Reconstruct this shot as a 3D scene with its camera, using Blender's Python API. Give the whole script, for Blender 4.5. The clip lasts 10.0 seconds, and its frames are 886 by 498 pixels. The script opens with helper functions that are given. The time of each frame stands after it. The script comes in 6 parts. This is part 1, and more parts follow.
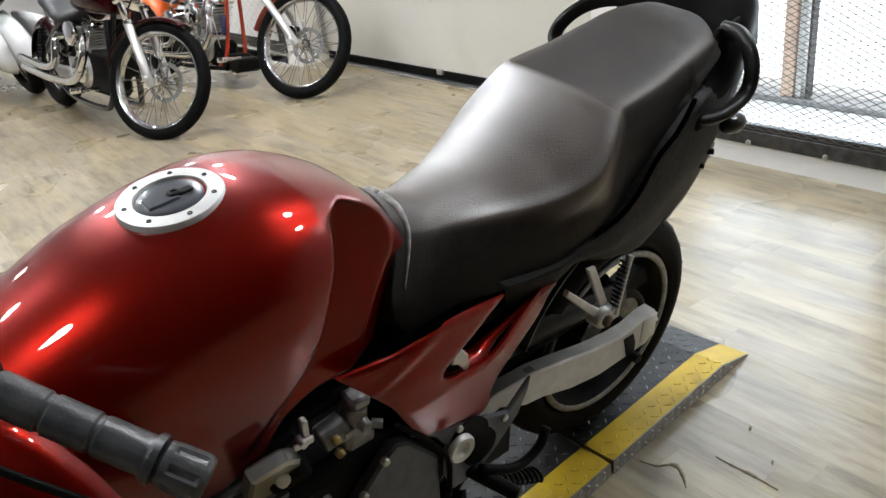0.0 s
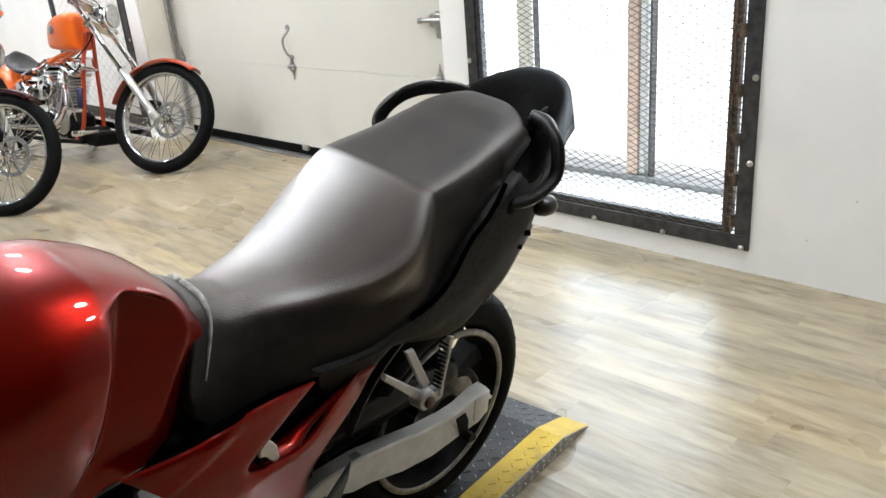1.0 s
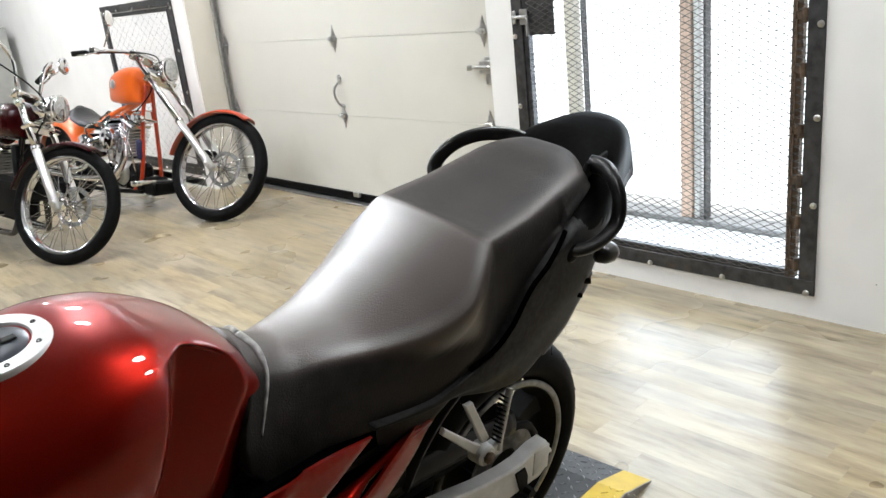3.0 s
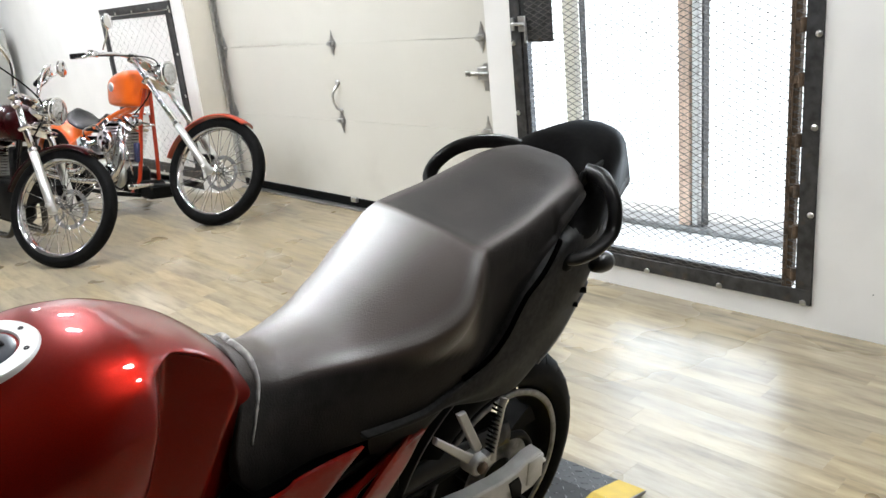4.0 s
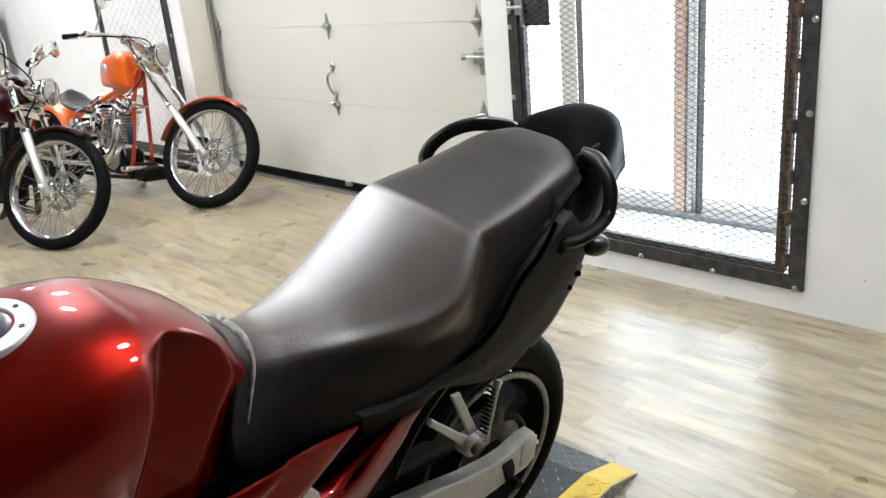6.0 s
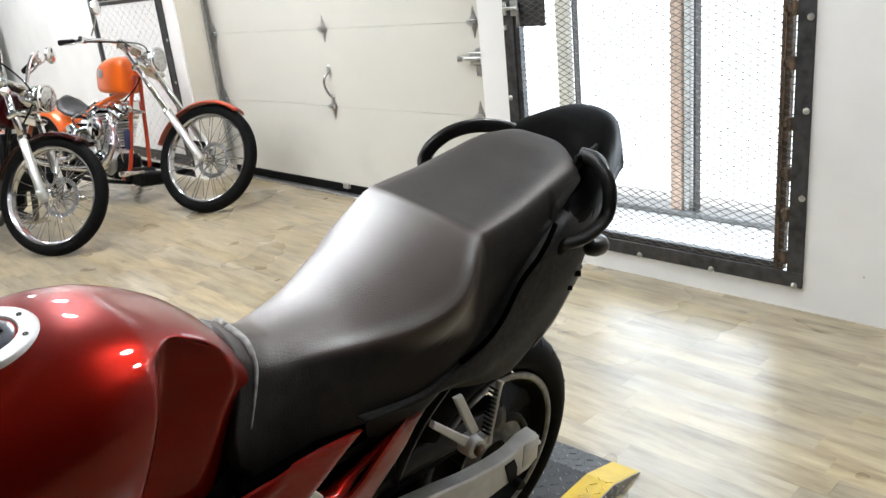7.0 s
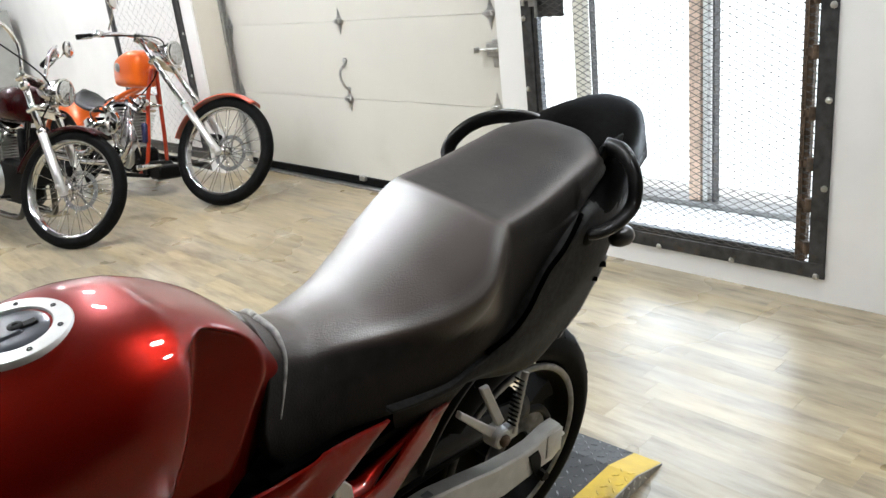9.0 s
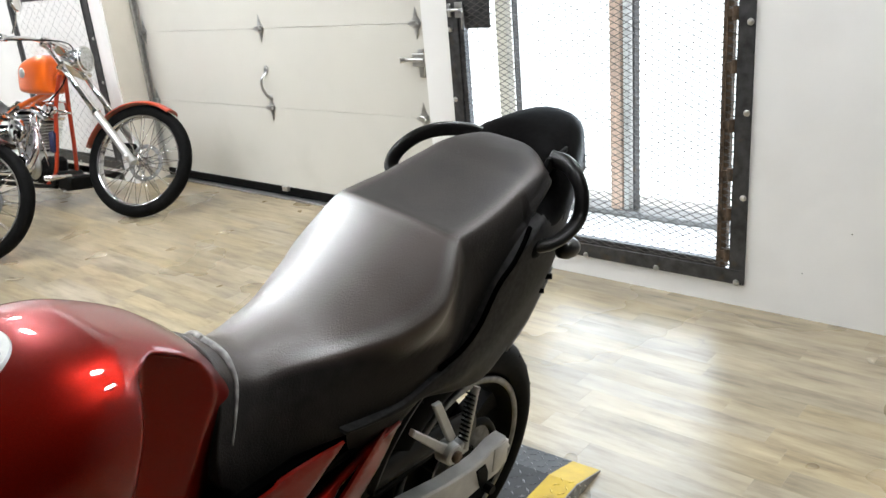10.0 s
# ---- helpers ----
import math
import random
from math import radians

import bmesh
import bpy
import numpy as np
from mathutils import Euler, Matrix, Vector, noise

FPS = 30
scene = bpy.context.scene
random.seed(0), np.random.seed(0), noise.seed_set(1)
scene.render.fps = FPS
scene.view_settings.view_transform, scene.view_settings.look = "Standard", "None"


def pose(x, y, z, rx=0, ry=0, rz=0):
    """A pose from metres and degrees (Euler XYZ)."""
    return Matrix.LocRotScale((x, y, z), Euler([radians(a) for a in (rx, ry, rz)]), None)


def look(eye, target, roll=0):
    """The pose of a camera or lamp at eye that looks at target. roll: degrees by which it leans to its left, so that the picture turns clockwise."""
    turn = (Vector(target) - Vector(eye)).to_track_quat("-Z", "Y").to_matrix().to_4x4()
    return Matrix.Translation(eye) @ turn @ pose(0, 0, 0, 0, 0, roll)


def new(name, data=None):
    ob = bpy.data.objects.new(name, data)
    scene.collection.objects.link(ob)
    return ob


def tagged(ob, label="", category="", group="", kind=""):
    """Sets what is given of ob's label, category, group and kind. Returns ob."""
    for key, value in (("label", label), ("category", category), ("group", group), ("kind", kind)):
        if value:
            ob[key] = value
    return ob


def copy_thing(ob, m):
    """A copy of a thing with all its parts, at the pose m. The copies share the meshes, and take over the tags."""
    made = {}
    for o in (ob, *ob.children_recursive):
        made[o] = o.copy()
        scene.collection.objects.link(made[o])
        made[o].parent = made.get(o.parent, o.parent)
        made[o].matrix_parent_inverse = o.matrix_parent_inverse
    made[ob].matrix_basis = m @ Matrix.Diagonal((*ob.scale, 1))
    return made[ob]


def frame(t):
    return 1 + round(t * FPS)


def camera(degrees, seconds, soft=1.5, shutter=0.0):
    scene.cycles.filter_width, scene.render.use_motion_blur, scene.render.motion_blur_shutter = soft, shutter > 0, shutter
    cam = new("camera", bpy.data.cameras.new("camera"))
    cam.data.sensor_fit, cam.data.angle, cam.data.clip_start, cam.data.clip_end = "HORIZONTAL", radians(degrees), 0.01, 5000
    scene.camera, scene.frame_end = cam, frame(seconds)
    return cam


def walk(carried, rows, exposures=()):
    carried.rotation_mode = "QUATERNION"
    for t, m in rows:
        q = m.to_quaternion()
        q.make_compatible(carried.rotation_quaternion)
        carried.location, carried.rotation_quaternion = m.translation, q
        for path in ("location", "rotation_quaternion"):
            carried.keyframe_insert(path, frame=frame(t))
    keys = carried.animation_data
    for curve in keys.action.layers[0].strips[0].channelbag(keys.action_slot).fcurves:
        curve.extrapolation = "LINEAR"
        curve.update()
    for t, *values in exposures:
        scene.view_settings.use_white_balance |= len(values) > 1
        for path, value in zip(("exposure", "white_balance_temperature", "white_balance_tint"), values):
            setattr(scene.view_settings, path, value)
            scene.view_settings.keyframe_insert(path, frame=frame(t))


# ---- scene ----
cam = camera(58.5, 10.0)
PATH = [
    (0, (2.123, 0.789, 1.364), (3.1659, 2.2536, 0.4890), -7.7),
    (0.5, (2.182, 0.746, 1.378), (3.3871, 2.1432, 0.6060), -6.5),
    (1, (2.223, 0.712, 1.372), (3.5364, 2.0246, 0.6310), -4.8),
    (1.5, (2.210, 0.706, 1.377), (3.5093, 2.0655, 0.6950), -5.4),
    (2, (2.198, 0.715, 1.371), (3.4531, 2.1334, 0.7300), -6.3),
    (3.5, (2.247, 0.756, 1.370), (3.5151, 2.1724, 0.7490), -6.2),
    (4, (2.246, 0.751, 1.372), (3.5161, 2.1694, 0.7580), -5.8),
    (4.5, (2.241, 0.749, 1.369), (3.5151, 2.1605, 0.7480), -4.9),
    (5, (2.241, 0.751, 1.363), (3.5281, 2.1445, 0.7310), -4),
    (6.5, (2.242, 0.751, 1.370), (3.5081, 2.1524, 0.7130), -5.9),
    (7, (2.237, 0.752, 1.371), (3.5121, 2.1505, 0.7220), -6),
    (7.5, (2.232, 0.754, 1.369), (3.5081, 2.1495, 0.7160), -6.2),
    (8, (2.232, 0.752, 1.367), (3.5192, 2.1375, 0.7170), -5.8),
    (8.5, (2.229, 0.752, 1.370), (3.5112, 2.1435, 0.7210), -5.5),
    (9, (2.221, 0.768, 1.370), (3.4661, 2.1854, 0.7070), -6.5),
    (9.5, (2.171, 0.799, 1.376), (3.5134, 2.1317, 0.7290), -6.3),
    (10, (2.198, 0.825, 1.379), (3.5926, 2.0959, 0.7160), -5.1),
]

walk(cam, [(t, look(eye, target, roll)) for t, eye, target, roll in PATH], [(0.0, -0.22), (1.0, -0.02), (10.0, -0.05)])

from mathutils.geometry import delaunay_2d_cdt

# ---- light ----
world = bpy.data.worlds.new("world")
scene.world = world
world.use_nodes = True
wn = world.node_tree.nodes
sky = wn.new("ShaderNodeTexSky")
sky.sky_type, sky.sun_disc = "NISHITA", False
sky.sun_elevation, sky.sun_rotation = radians(32), radians(279)
world.node_tree.links.new(sky.outputs[0], wn["Background"].inputs[0])
wn["Background"].inputs[1].default_value = 0.12
sun_data = bpy.data.lights.new("sun", "SUN")
sun_data.energy, sun_data.angle, sun_data.color = 1.2, radians(12), (1.0, 0.97, 0.92)
sun = new("sun", sun_data)
sun.matrix_world = look((-14, 6, 12), (5.5, 3, 0))
# daylight of the two barred openings
for nm, y, z, w, h, watts in (("gate_daylight", 2.62, 1.12, 1.42, 2.05, 46.0), ("small_gate_daylight", 7.55, 0.82, 1.3, 1.35, 44.0)):
    win = bpy.data.lights.new(nm, "AREA")
    win.shape, win.size, win.size_y = "RECTANGLE", w, h
    win.energy, win.color = watts, (0.72, 0.86, 1.0)
    new(nm, win).matrix_world = look((5.75, y, z), (3.0, y, z - 0.9))


# ---- materials ----
def material(name, base, rough=0.5, metal=0.0, coat=0.0, coat_rough=0.05, grain=0.0, grain_scale=40.0, bump=0.0, bump_scale=200.0, spec=0.5, stretch=(1, 1, 1), per_piece=0.0, wear=None, wear_scale=6.0, wear_low=0.55, rough_vary=0.0):
    """A surface with two scales of variation: broad wear and fine grain, and a fine relief."""
    m = bpy.data.materials.new(name)
    m.use_nodes = True
    nt = m.node_tree
    b = nt.nodes["Principled BSDF"]
    link = nt.links.new
    b.inputs["Roughness"].default_value = rough
    b.inputs["Metallic"].default_value = metal
    b.inputs["Coat Weight"].default_value = coat
    b.inputs["Coat Roughness"].default_value = coat_rough
    b.inputs["Specular IOR Level"].default_value = spec
    b.inputs["Base Color"].default_value = (*base, 1)
    tc = nt.nodes.new("ShaderNodeTexCoord")
    mp = nt.nodes.new("ShaderNodeMapping")
    mp.inputs["Scale"].default_value = stretch
    link(tc.outputs["Object"], mp.inputs[0])
    col = None
    if grain > 0:
        n = nt.nodes.new("ShaderNodeTexNoise")
        n.inputs["Scale"].default_value, n.inputs["Detail"].default_value = grain_scale, 6
        link(mp.outputs[0], n.inputs["Vector"])
        r = nt.nodes.new("ShaderNodeValToRGB")
        lo = [max(0, c * (1 - grain)) for c in base]
        hi = [min(1, c * (1 + grain)) for c in base]
        r.color_ramp.elements[0].color, r.color_ramp.elements[1].color = (*lo, 1), (*hi, 1)
        r.color_ramp.elements[0].position, r.color_ramp.elements[1].position = 0.3, 0.7
        link(n.outputs["Fac"], r.inputs[0])
        col = r.outputs[0]
        if rough_vary > 0:
            mr = nt.nodes.new("ShaderNodeMapRange")
            mr.inputs["To Min"].default_value, mr.inputs["To Max"].default_value = rough - rough_vary, rough + rough_vary
            link(n.outputs["Fac"], mr.inputs["Value"])
            link(mr.outputs[0], b.inputs["Roughness"])
    if wear is not None:
        n2 = nt.nodes.new("ShaderNodeTexNoise")
        n2.inputs["Scale"].default_value, n2.inputs["Detail"].default_value = wear_scale, 5
        link(tc.outputs["Object"], n2.inputs["Vector"])
        r2 = nt.nodes.new("ShaderNodeValToRGB")
        r2.color_ramp.elements[0].position, r2.color_ramp.elements[1].position = wear_low, wear_low + 0.2
        link(n2.outputs["Fac"], r2.inputs[0])
        mx = nt.nodes.new("ShaderNodeMixRGB")
        if col is not None:
            link(col, mx.inputs[1])
        else:
            mx.inputs[1].default_value = (*base, 1)
        mx.inputs[2].default_value = (*wear, 1)
        link(r2.outputs[0], mx.inputs[0])
        col = mx.outputs[0]
    if per_piece > 0:
        oi = nt.nodes.new("ShaderNodeObjectInfo")
        mr = nt.nodes.new("ShaderNodeMapRange")
        mr.inputs["To Min"].default_value, mr.inputs["To Max"].default_value = 1 - per_piece, 1 + per_piece
        link(oi.outputs["Random"], mr.inputs["Value"])
        hs = nt.nodes.new("ShaderNodeHueSaturation")
        link(mr.outputs[0], hs.inputs["Value"])
        if col is not None:
            link(col, hs.inputs["Color"])
        else:
            hs.inputs["Color"].default_value = (*base, 1)
        col = hs.outputs[0]
    if col is not None:
        link(col, b.inputs["Base Color"])
    if bump > 0:
        n3 = nt.nodes.new("ShaderNodeTexNoise")
        n3.inputs["Scale"].default_value, n3.inputs["Detail"].default_value = bump_scale, 4
        link(mp.outputs[0], n3.inputs["Vector"])
        bp = nt.nodes.new("ShaderNodeBump")
        bp.inputs["Strength"].default_value, bp.inputs["Distance"].default_value = bump, 0.002
        link(n3.outputs["Fac"], bp.inputs["Height"])
        link(bp.outputs[0], b.inputs["Normal"])
    return m


def glow(name, colour, strength):
    m = bpy.data.materials.new(name)
    m.use_nodes = True
    b = m.node_tree.nodes["Principled BSDF"]
    b.inputs["Base Color"].default_value = (0.3, 0.3, 0.3, 1)
    b.inputs["Emission Color"].default_value = (*colour, 1)
    b.inputs["Emission Strength"].default_value = strength
    return m


def plank_material(name):
    """Printed vinyl planks: each piece has its own tone; long streaks of grain along y; glossy top coat."""
    m = bpy.data.materials.new(name)
    m.use_nodes = True
    nt = m.node_tree
    b, link = nt.nodes["Principled BSDF"], nt.links.new
    geo = nt.nodes.new("ShaderNodeNewGeometry")
    oi = nt.nodes.new("ShaderNodeObjectInfo")
    add = nt.nodes.new("ShaderNodeMath")
    add.operation = "ADD"
    link(oi.outputs["Random"], add.inputs[0])
    link(geo.outputs["Random Per Island"], add.inputs[1])
    mul = nt.nodes.new("ShaderNodeMath")
    mul.operation = "MULTIPLY"
    mul.inputs[1].default_value = 31.0
    link(add.outputs[0], mul.inputs[0])
    comb = nt.nodes.new("ShaderNodeCombineXYZ")
    link(mul.outputs[0], comb.inputs[2])
    va = nt.nodes.new("ShaderNodeVectorMath")
    va.operation = "ADD"
    link(geo.outputs["Position"], va.inputs[0])
    link(comb.outputs[0], va.inputs[1])
    mp = nt.nodes.new("ShaderNodeMapping")
    mp.inputs["Scale"].default_value = (20, 3.2, 1)
    link(va.outputs[0], mp.inputs[0])
    n = nt.nodes.new("ShaderNodeTexNoise")
    n.inputs["Scale"].default_value, n.inputs["Detail"].default_value, n.inputs["Roughness"].default_value, n.inputs["Distortion"].default_value = 1.0, 6, 0.62, 0.0
    link(mp.outputs[0], n.inputs["Vector"])
    ramp = nt.nodes.new("ShaderNodeValToRGB")
    cr = ramp.color_ramp
    cr.elements[0].position, cr.elements[0].color = 0.28, (0.147, 0.112, 0.066, 1)
    cr.elements[1].position, cr.elements[1].color = 0.72, (0.41, 0.341, 0.220, 1)
    e = cr.elements.new(0.5)
    e.color = (0.311, 0.249, 0.152, 1)
    link(n.outputs["Fac"], ramp.inputs[0])
    # greyer, paler planks among the yellow ones
    fr = nt.nodes.new("ShaderNodeMath")
    fr.operation = "FRACT"
    m2 = nt.nodes.new("ShaderNodeMath")
    m2.operation = "MULTIPLY"
    m2.inputs[1].default_value = 7.31
    link(add.outputs[0], m2.inputs[0])
    link(m2.outputs[0], fr.inputs[0])
    mr = nt.nodes.new("ShaderNodeMapRange")
    mr.inputs["To Min"].default_value, mr.inputs["To Max"].default_value = 0.87, 1.11
    link(fr.outputs[0], mr.inputs["Value"])
    hs = nt.nodes.new("ShaderNodeHueSaturation")
    link(ramp.outputs[0], hs.inputs["Color"])
    link(mr.outputs[0], hs.inputs["Value"])
    fr2 = nt.nodes.new("ShaderNodeMath")
    fr2.operation = "FRACT"
    link(mul.outputs[0], fr2.inputs[0])
    mr2 = nt.nodes.new("ShaderNodeMapRange")
    mr2.inputs["To Min"].default_value, mr2.inputs["To Max"].default_value = 0.80, 1.08
    link(fr2.outputs[0], mr2.inputs["Value"])
    link(mr2.outputs[0], hs.inputs["Saturation"])
    # broad dull stains across the planks
    ns = nt.nodes.new("ShaderNodeTexNoise")
    ns.inputs["Scale"].default_value, ns.inputs["Detail"].default_value = 1.3, 2
    link(geo.outputs["Position"], ns.inputs["Vector"])
    mrs = nt.nodes.new("ShaderNodeMapRange")
    mrs.inputs["From Min"].default_value, mrs.inputs["From Max"].default_value = 0.36, 0.62
    mrs.inputs["To Min"].default_value, mrs.inputs["To Max"].default_value = 0.88, 1.05
    link(ns.outputs["Fac"], mrs.inputs["Value"])
    both_tones = nt.nodes.new("ShaderNodeMath")
    both_tones.operation = "MULTIPLY"
    link(mr.outputs[0], both_tones.inputs[0])
    link(mrs.outputs[0], both_tones.inputs[1])
    link(both_tones.outputs[0], hs.inputs["Value"])
    # scuffs
    n2 = nt.nodes.new("ShaderNodeTexNoise")
    n2.inputs["Scale"].default_value, n2.inputs["Detail"].default_value = 1.5, 3
    link(geo.outputs["Position"], n2.inputs["Vector"])
    mr3 = nt.nodes.new("ShaderNodeMapRange")
    mr3.inputs["From Min"].default_value, mr3.inputs["From Max"].default_value = 0.3, 0.7
    mr3.inputs["To Min"].default_value, mr3.inputs["To Max"].default_value = 0.25, 0.33
    link(n2.outputs["Fac"], mr3.inputs["Value"])
    link(mr3.outputs[0], b.inputs["Roughness"])
    b.inputs["Specular IOR Level"].default_value = 0.9
    link(hs.outputs[0], b.inputs["Base Color"])
    bp = nt.nodes.new("ShaderNodeBump")
    bp.inputs["Strength"].default_value, bp.inputs["Distance"].default_value = 0.08, 0.002
    link(n.outputs["Fac"], bp.inputs["Height"])
    link(bp.outputs[0], b.inputs["Normal"])
    return m


PAINT_WHITE = material("white_wall_paint", (0.85, 0.84, 0.82), 0.55, grain=0.03, grain_scale=3, bump=0.15, bump_scale=60, wear=(0.76, 0.745, 0.72), wear_scale=1.3, wear_low=0.6)
DOOR_CREAM = material("cream_door_steel", (0.64, 0.622, 0.565), 0.42, grain=0.02, grain_scale=2.5, bump=0.2, bump_scale=120, wear=(0.59, 0.573, 0.515), wear_scale=2.0, wear_low=0.6)
# for added walls out of view, dark so that reflections stay dark
UNSEEN = material("dark_unseen_wall", (0.075, 0.07, 0.066), 0.7, grain=0.15, grain_scale=2, bump=0.2, bump_scale=40, wear=(0.055, 0.052, 0.05), wear_scale=1.2)
JAMB = material("jamb_paint", (0.62, 0.58, 0.50), 0.5, grain=0.04, grain_scale=5, wear=(0.52, 0.49, 0.43), wear_scale=3)
CEILING = material("ceiling_board", (0.13, 0.13, 0.125), 0.8, grain=0.05, grain_scale=8)
STEEL_DARK = material("raw_dark_steel", (0.06, 0.06, 0.062), 0.45, 0.6, grain=0.4, grain_scale=25, bump=0.2, bump_scale=90, wear=(0.10, 0.075, 0.05), wear_scale=14, wear_low=0.6)
RUST = material("rusty_steel", (0.10, 0.066, 0.042), 0.7, 0.3, grain=0.5, grain_scale=30, bump=0.4, bump_scale=150, wear=(0.05, 0.045, 0.04), wear_scale=20)
MESH_STEEL = material("expanded_steel", (0.12, 0.115, 0.11), 0.5, 0.4, grain=0.3, grain_scale=60)
GALV = material("galvanised_steel", (0.50, 0.50, 0.49), 0.35, 0.9, grain=0.2, grain_scale=30, rough_vary=0.1)
ALU_POLISHED = material("polished_aluminium", (0.55, 0.545, 0.53), 0.28, 0.9, grain=0.12, grain_scale=30, wear=(0.4, 0.39, 0.37), wear_scale=18)
BRASS = material("dull_brass", (0.36, 0.26, 0.10), 0.35, 0.9, grain=0.2, grain_scale=60)
BOLT = material("zinc_bolt", (0.62, 0.61, 0.58), 0.3, 1.0, grain=0.15, grain_scale=80)
RUBBER = material("black_rubber", (0.004, 0.004, 0.004), 0.6, grain=0.3, grain_scale=50, bump=0.15, bump_scale=300, wear=(0.008, 0.0075, 0.007), wear_scale=12, spec=0.06)
CHROME = material("chrome", (0.82, 0.82, 0.83), 0.07, 1.0, grain=0.04, grain_scale=20)
ALU = material("brushed_aluminium", (0.60, 0.60, 0.58), 0.34, 0.9, grain=0.12, grain_scale=40, bump=0.06, bump_scale=300, stretch=(1, 8, 8), rough_vary=0.08)
ALU_FLAT = material("satin_aluminium", (0.60, 0.59, 0.57), 0.42, 0.35, grain=0.1, grain_scale=30, bump=0.06, bump_scale=250, wear=(0.50, 0.49, 0.47), wear_scale=14, rough_vary=0.06)
RIM_CHROME = material("polished_rim", (0.66, 0.66, 0.67), 0.13, 1.0, grain=0.10, grain_scale=30, wear=(0.5, 0.5, 0.5), wear_scale=12)
ALU_DULL = material("dull_cast_aluminium", (0.25, 0.25, 0.25), 0.4, 0.7, grain=0.3, grain_scale=60, bump=0.2, bump_scale=250, wear=(0.13, 0.13, 0.13), wear_scale=20)
RED = material("candy_red_paint", (0.21, 0.0048, 0.0014), 0.34, 0.7, 0.8, 0.012, grain=0.2, grain_scale=900, wear=(0.165, 0.0038, 0.0012), wear_scale=5, spec=0.08)
BLACK_PLASTIC = material("black_plastic", (0.006, 0.0055, 0.0055), 0.36, 0, 0.0, 0.15, grain=0.2, grain_scale=90, bump=0.05, bump_scale=500, spec=0.3)
BLACK_GLOSS = material("black_gloss_paint", (0.005, 0.005, 0.0055), 0.2, 0, 0.8, 0.06, grain=0.2, grain_scale=40, spec=0.4)
BLACK_METAL = material("black_metal", (0.004, 0.004, 0.004), 0.5, 0.0, grain=0.3, grain_scale=40, wear=(0.008, 0.0075, 0.007), wear_scale=25, spec=0.1)
VINYL = material("seat_vinyl", (0.015, 0.0132, 0.0122), 0.52, 0, 0, grain=0.35, grain_scale=30, bump=0.55, bump_scale=330, wear=(0.022, 0.0185, 0.0165), wear_scale=9, wear_low=0.45, rough_vary=0.05, spec=0.28)
# where riders sit the vinyl is rubbed smooth; the mask also draws the sheen
vt = VINYL.node_tree
rub_sheen = vt.nodes.new("ShaderNodeAttribute")
rub_sheen.attribute_name = "rub_sheen"
for slot, dull, shiny in (("Specular IOR Level", 0.06, 0.9), ("Coat Weight", 0.0, 0.55)):
    mr = vt.nodes.new("ShaderNodeMapRange")
    mr.inputs["To Min"].default_value, mr.inputs["To Max"].default_value = dull, shiny
    vt.links.new(rub_sheen.outputs["Fac"], mr.inputs["Value"])
    vt.links.new(mr.outputs[0], vt.nodes["Principled BSDF"].inputs[slot])
rr_mix = vt.nodes.new("ShaderNodeMath")
rr_mix.operation = "MULTIPLY_ADD"
rr_mix.inputs[1].default_value = -0.22
vt.links.new(rub_sheen.outputs["Fac"], rr_mix.inputs[0])
vt.links.new(vt.nodes["Principled BSDF"].inputs["Roughness"].links[0].from_socket, rr_mix.inputs[2])
vt.links.new(rr_mix.outputs[0], vt.nodes["Principled BSDF"].inputs["Roughness"])
vt.nodes["Principled BSDF"].inputs["Coat Roughness"].default_value = 0.37
vt.nodes["Principled BSDF"].inputs["Coat IOR"].default_value = 1.75
vt.nodes["Principled BSDF"].inputs["IOR"].default_value = 2.2
# the rubbed vinyl has faded to brown
fade = vt.nodes.new("ShaderNodeMixRGB")
fade.inputs[2].default_value = (0.044, 0.0265, 0.0185, 1)
worn = vt.nodes.new("ShaderNodeMath")
worn.operation, worn.use_clamp, worn.inputs[1].default_value = "MULTIPLY", True, 5.0
vt.links.new(rub_sheen.outputs["Fac"], worn.inputs[0])
vt.links.new(worn.outputs[0], fade.inputs[0])
vt.links.new(vt.nodes["Principled BSDF"].inputs["Base Color"].links[0].from_socket, fade.inputs[1])
vt.links.new(fade.outputs[0], vt.nodes["Principled BSDF"].inputs["Base Color"])
WORN_LIT_EDGE = material("worn_lit_vinyl_edge", (0.34, 0.33, 0.315), 0.36, grain=0.5, grain_scale=60, bump=0.4, bump_scale=300, wear=(0.03, 0.028, 0.027), wear_scale=16, wear_low=0.56, spec=0.7)
RAIL_BLACK = material("satin_black_rail", (0.010, 0.0095, 0.009), 0.3, grain=0.3, grain_scale=40, wear=(0.03, 0.028, 0.026), wear_scale=30, wear_low=0.6, spec=0.5)
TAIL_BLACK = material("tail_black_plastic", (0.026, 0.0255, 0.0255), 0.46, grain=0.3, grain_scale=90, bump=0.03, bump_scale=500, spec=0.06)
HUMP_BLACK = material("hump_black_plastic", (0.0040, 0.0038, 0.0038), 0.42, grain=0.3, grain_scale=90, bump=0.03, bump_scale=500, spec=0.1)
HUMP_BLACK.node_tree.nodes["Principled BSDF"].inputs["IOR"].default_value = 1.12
# near-black matte for strips and sheets that stand for shade
GAP_SHADE = material("gap_shade", (0.0012, 0.0012, 0.0012), 0.95, grain=0.3, grain_scale=60, spec=0.0)
COVER_GREY = material("blue_grey_cover", (0.10, 0.107, 0.125), 0.4, 0.3, grain=0.2, grain_scale=40, bump=0.1, bump_scale=200, wear=(0.12, 0.115, 0.10), wear_scale=12)
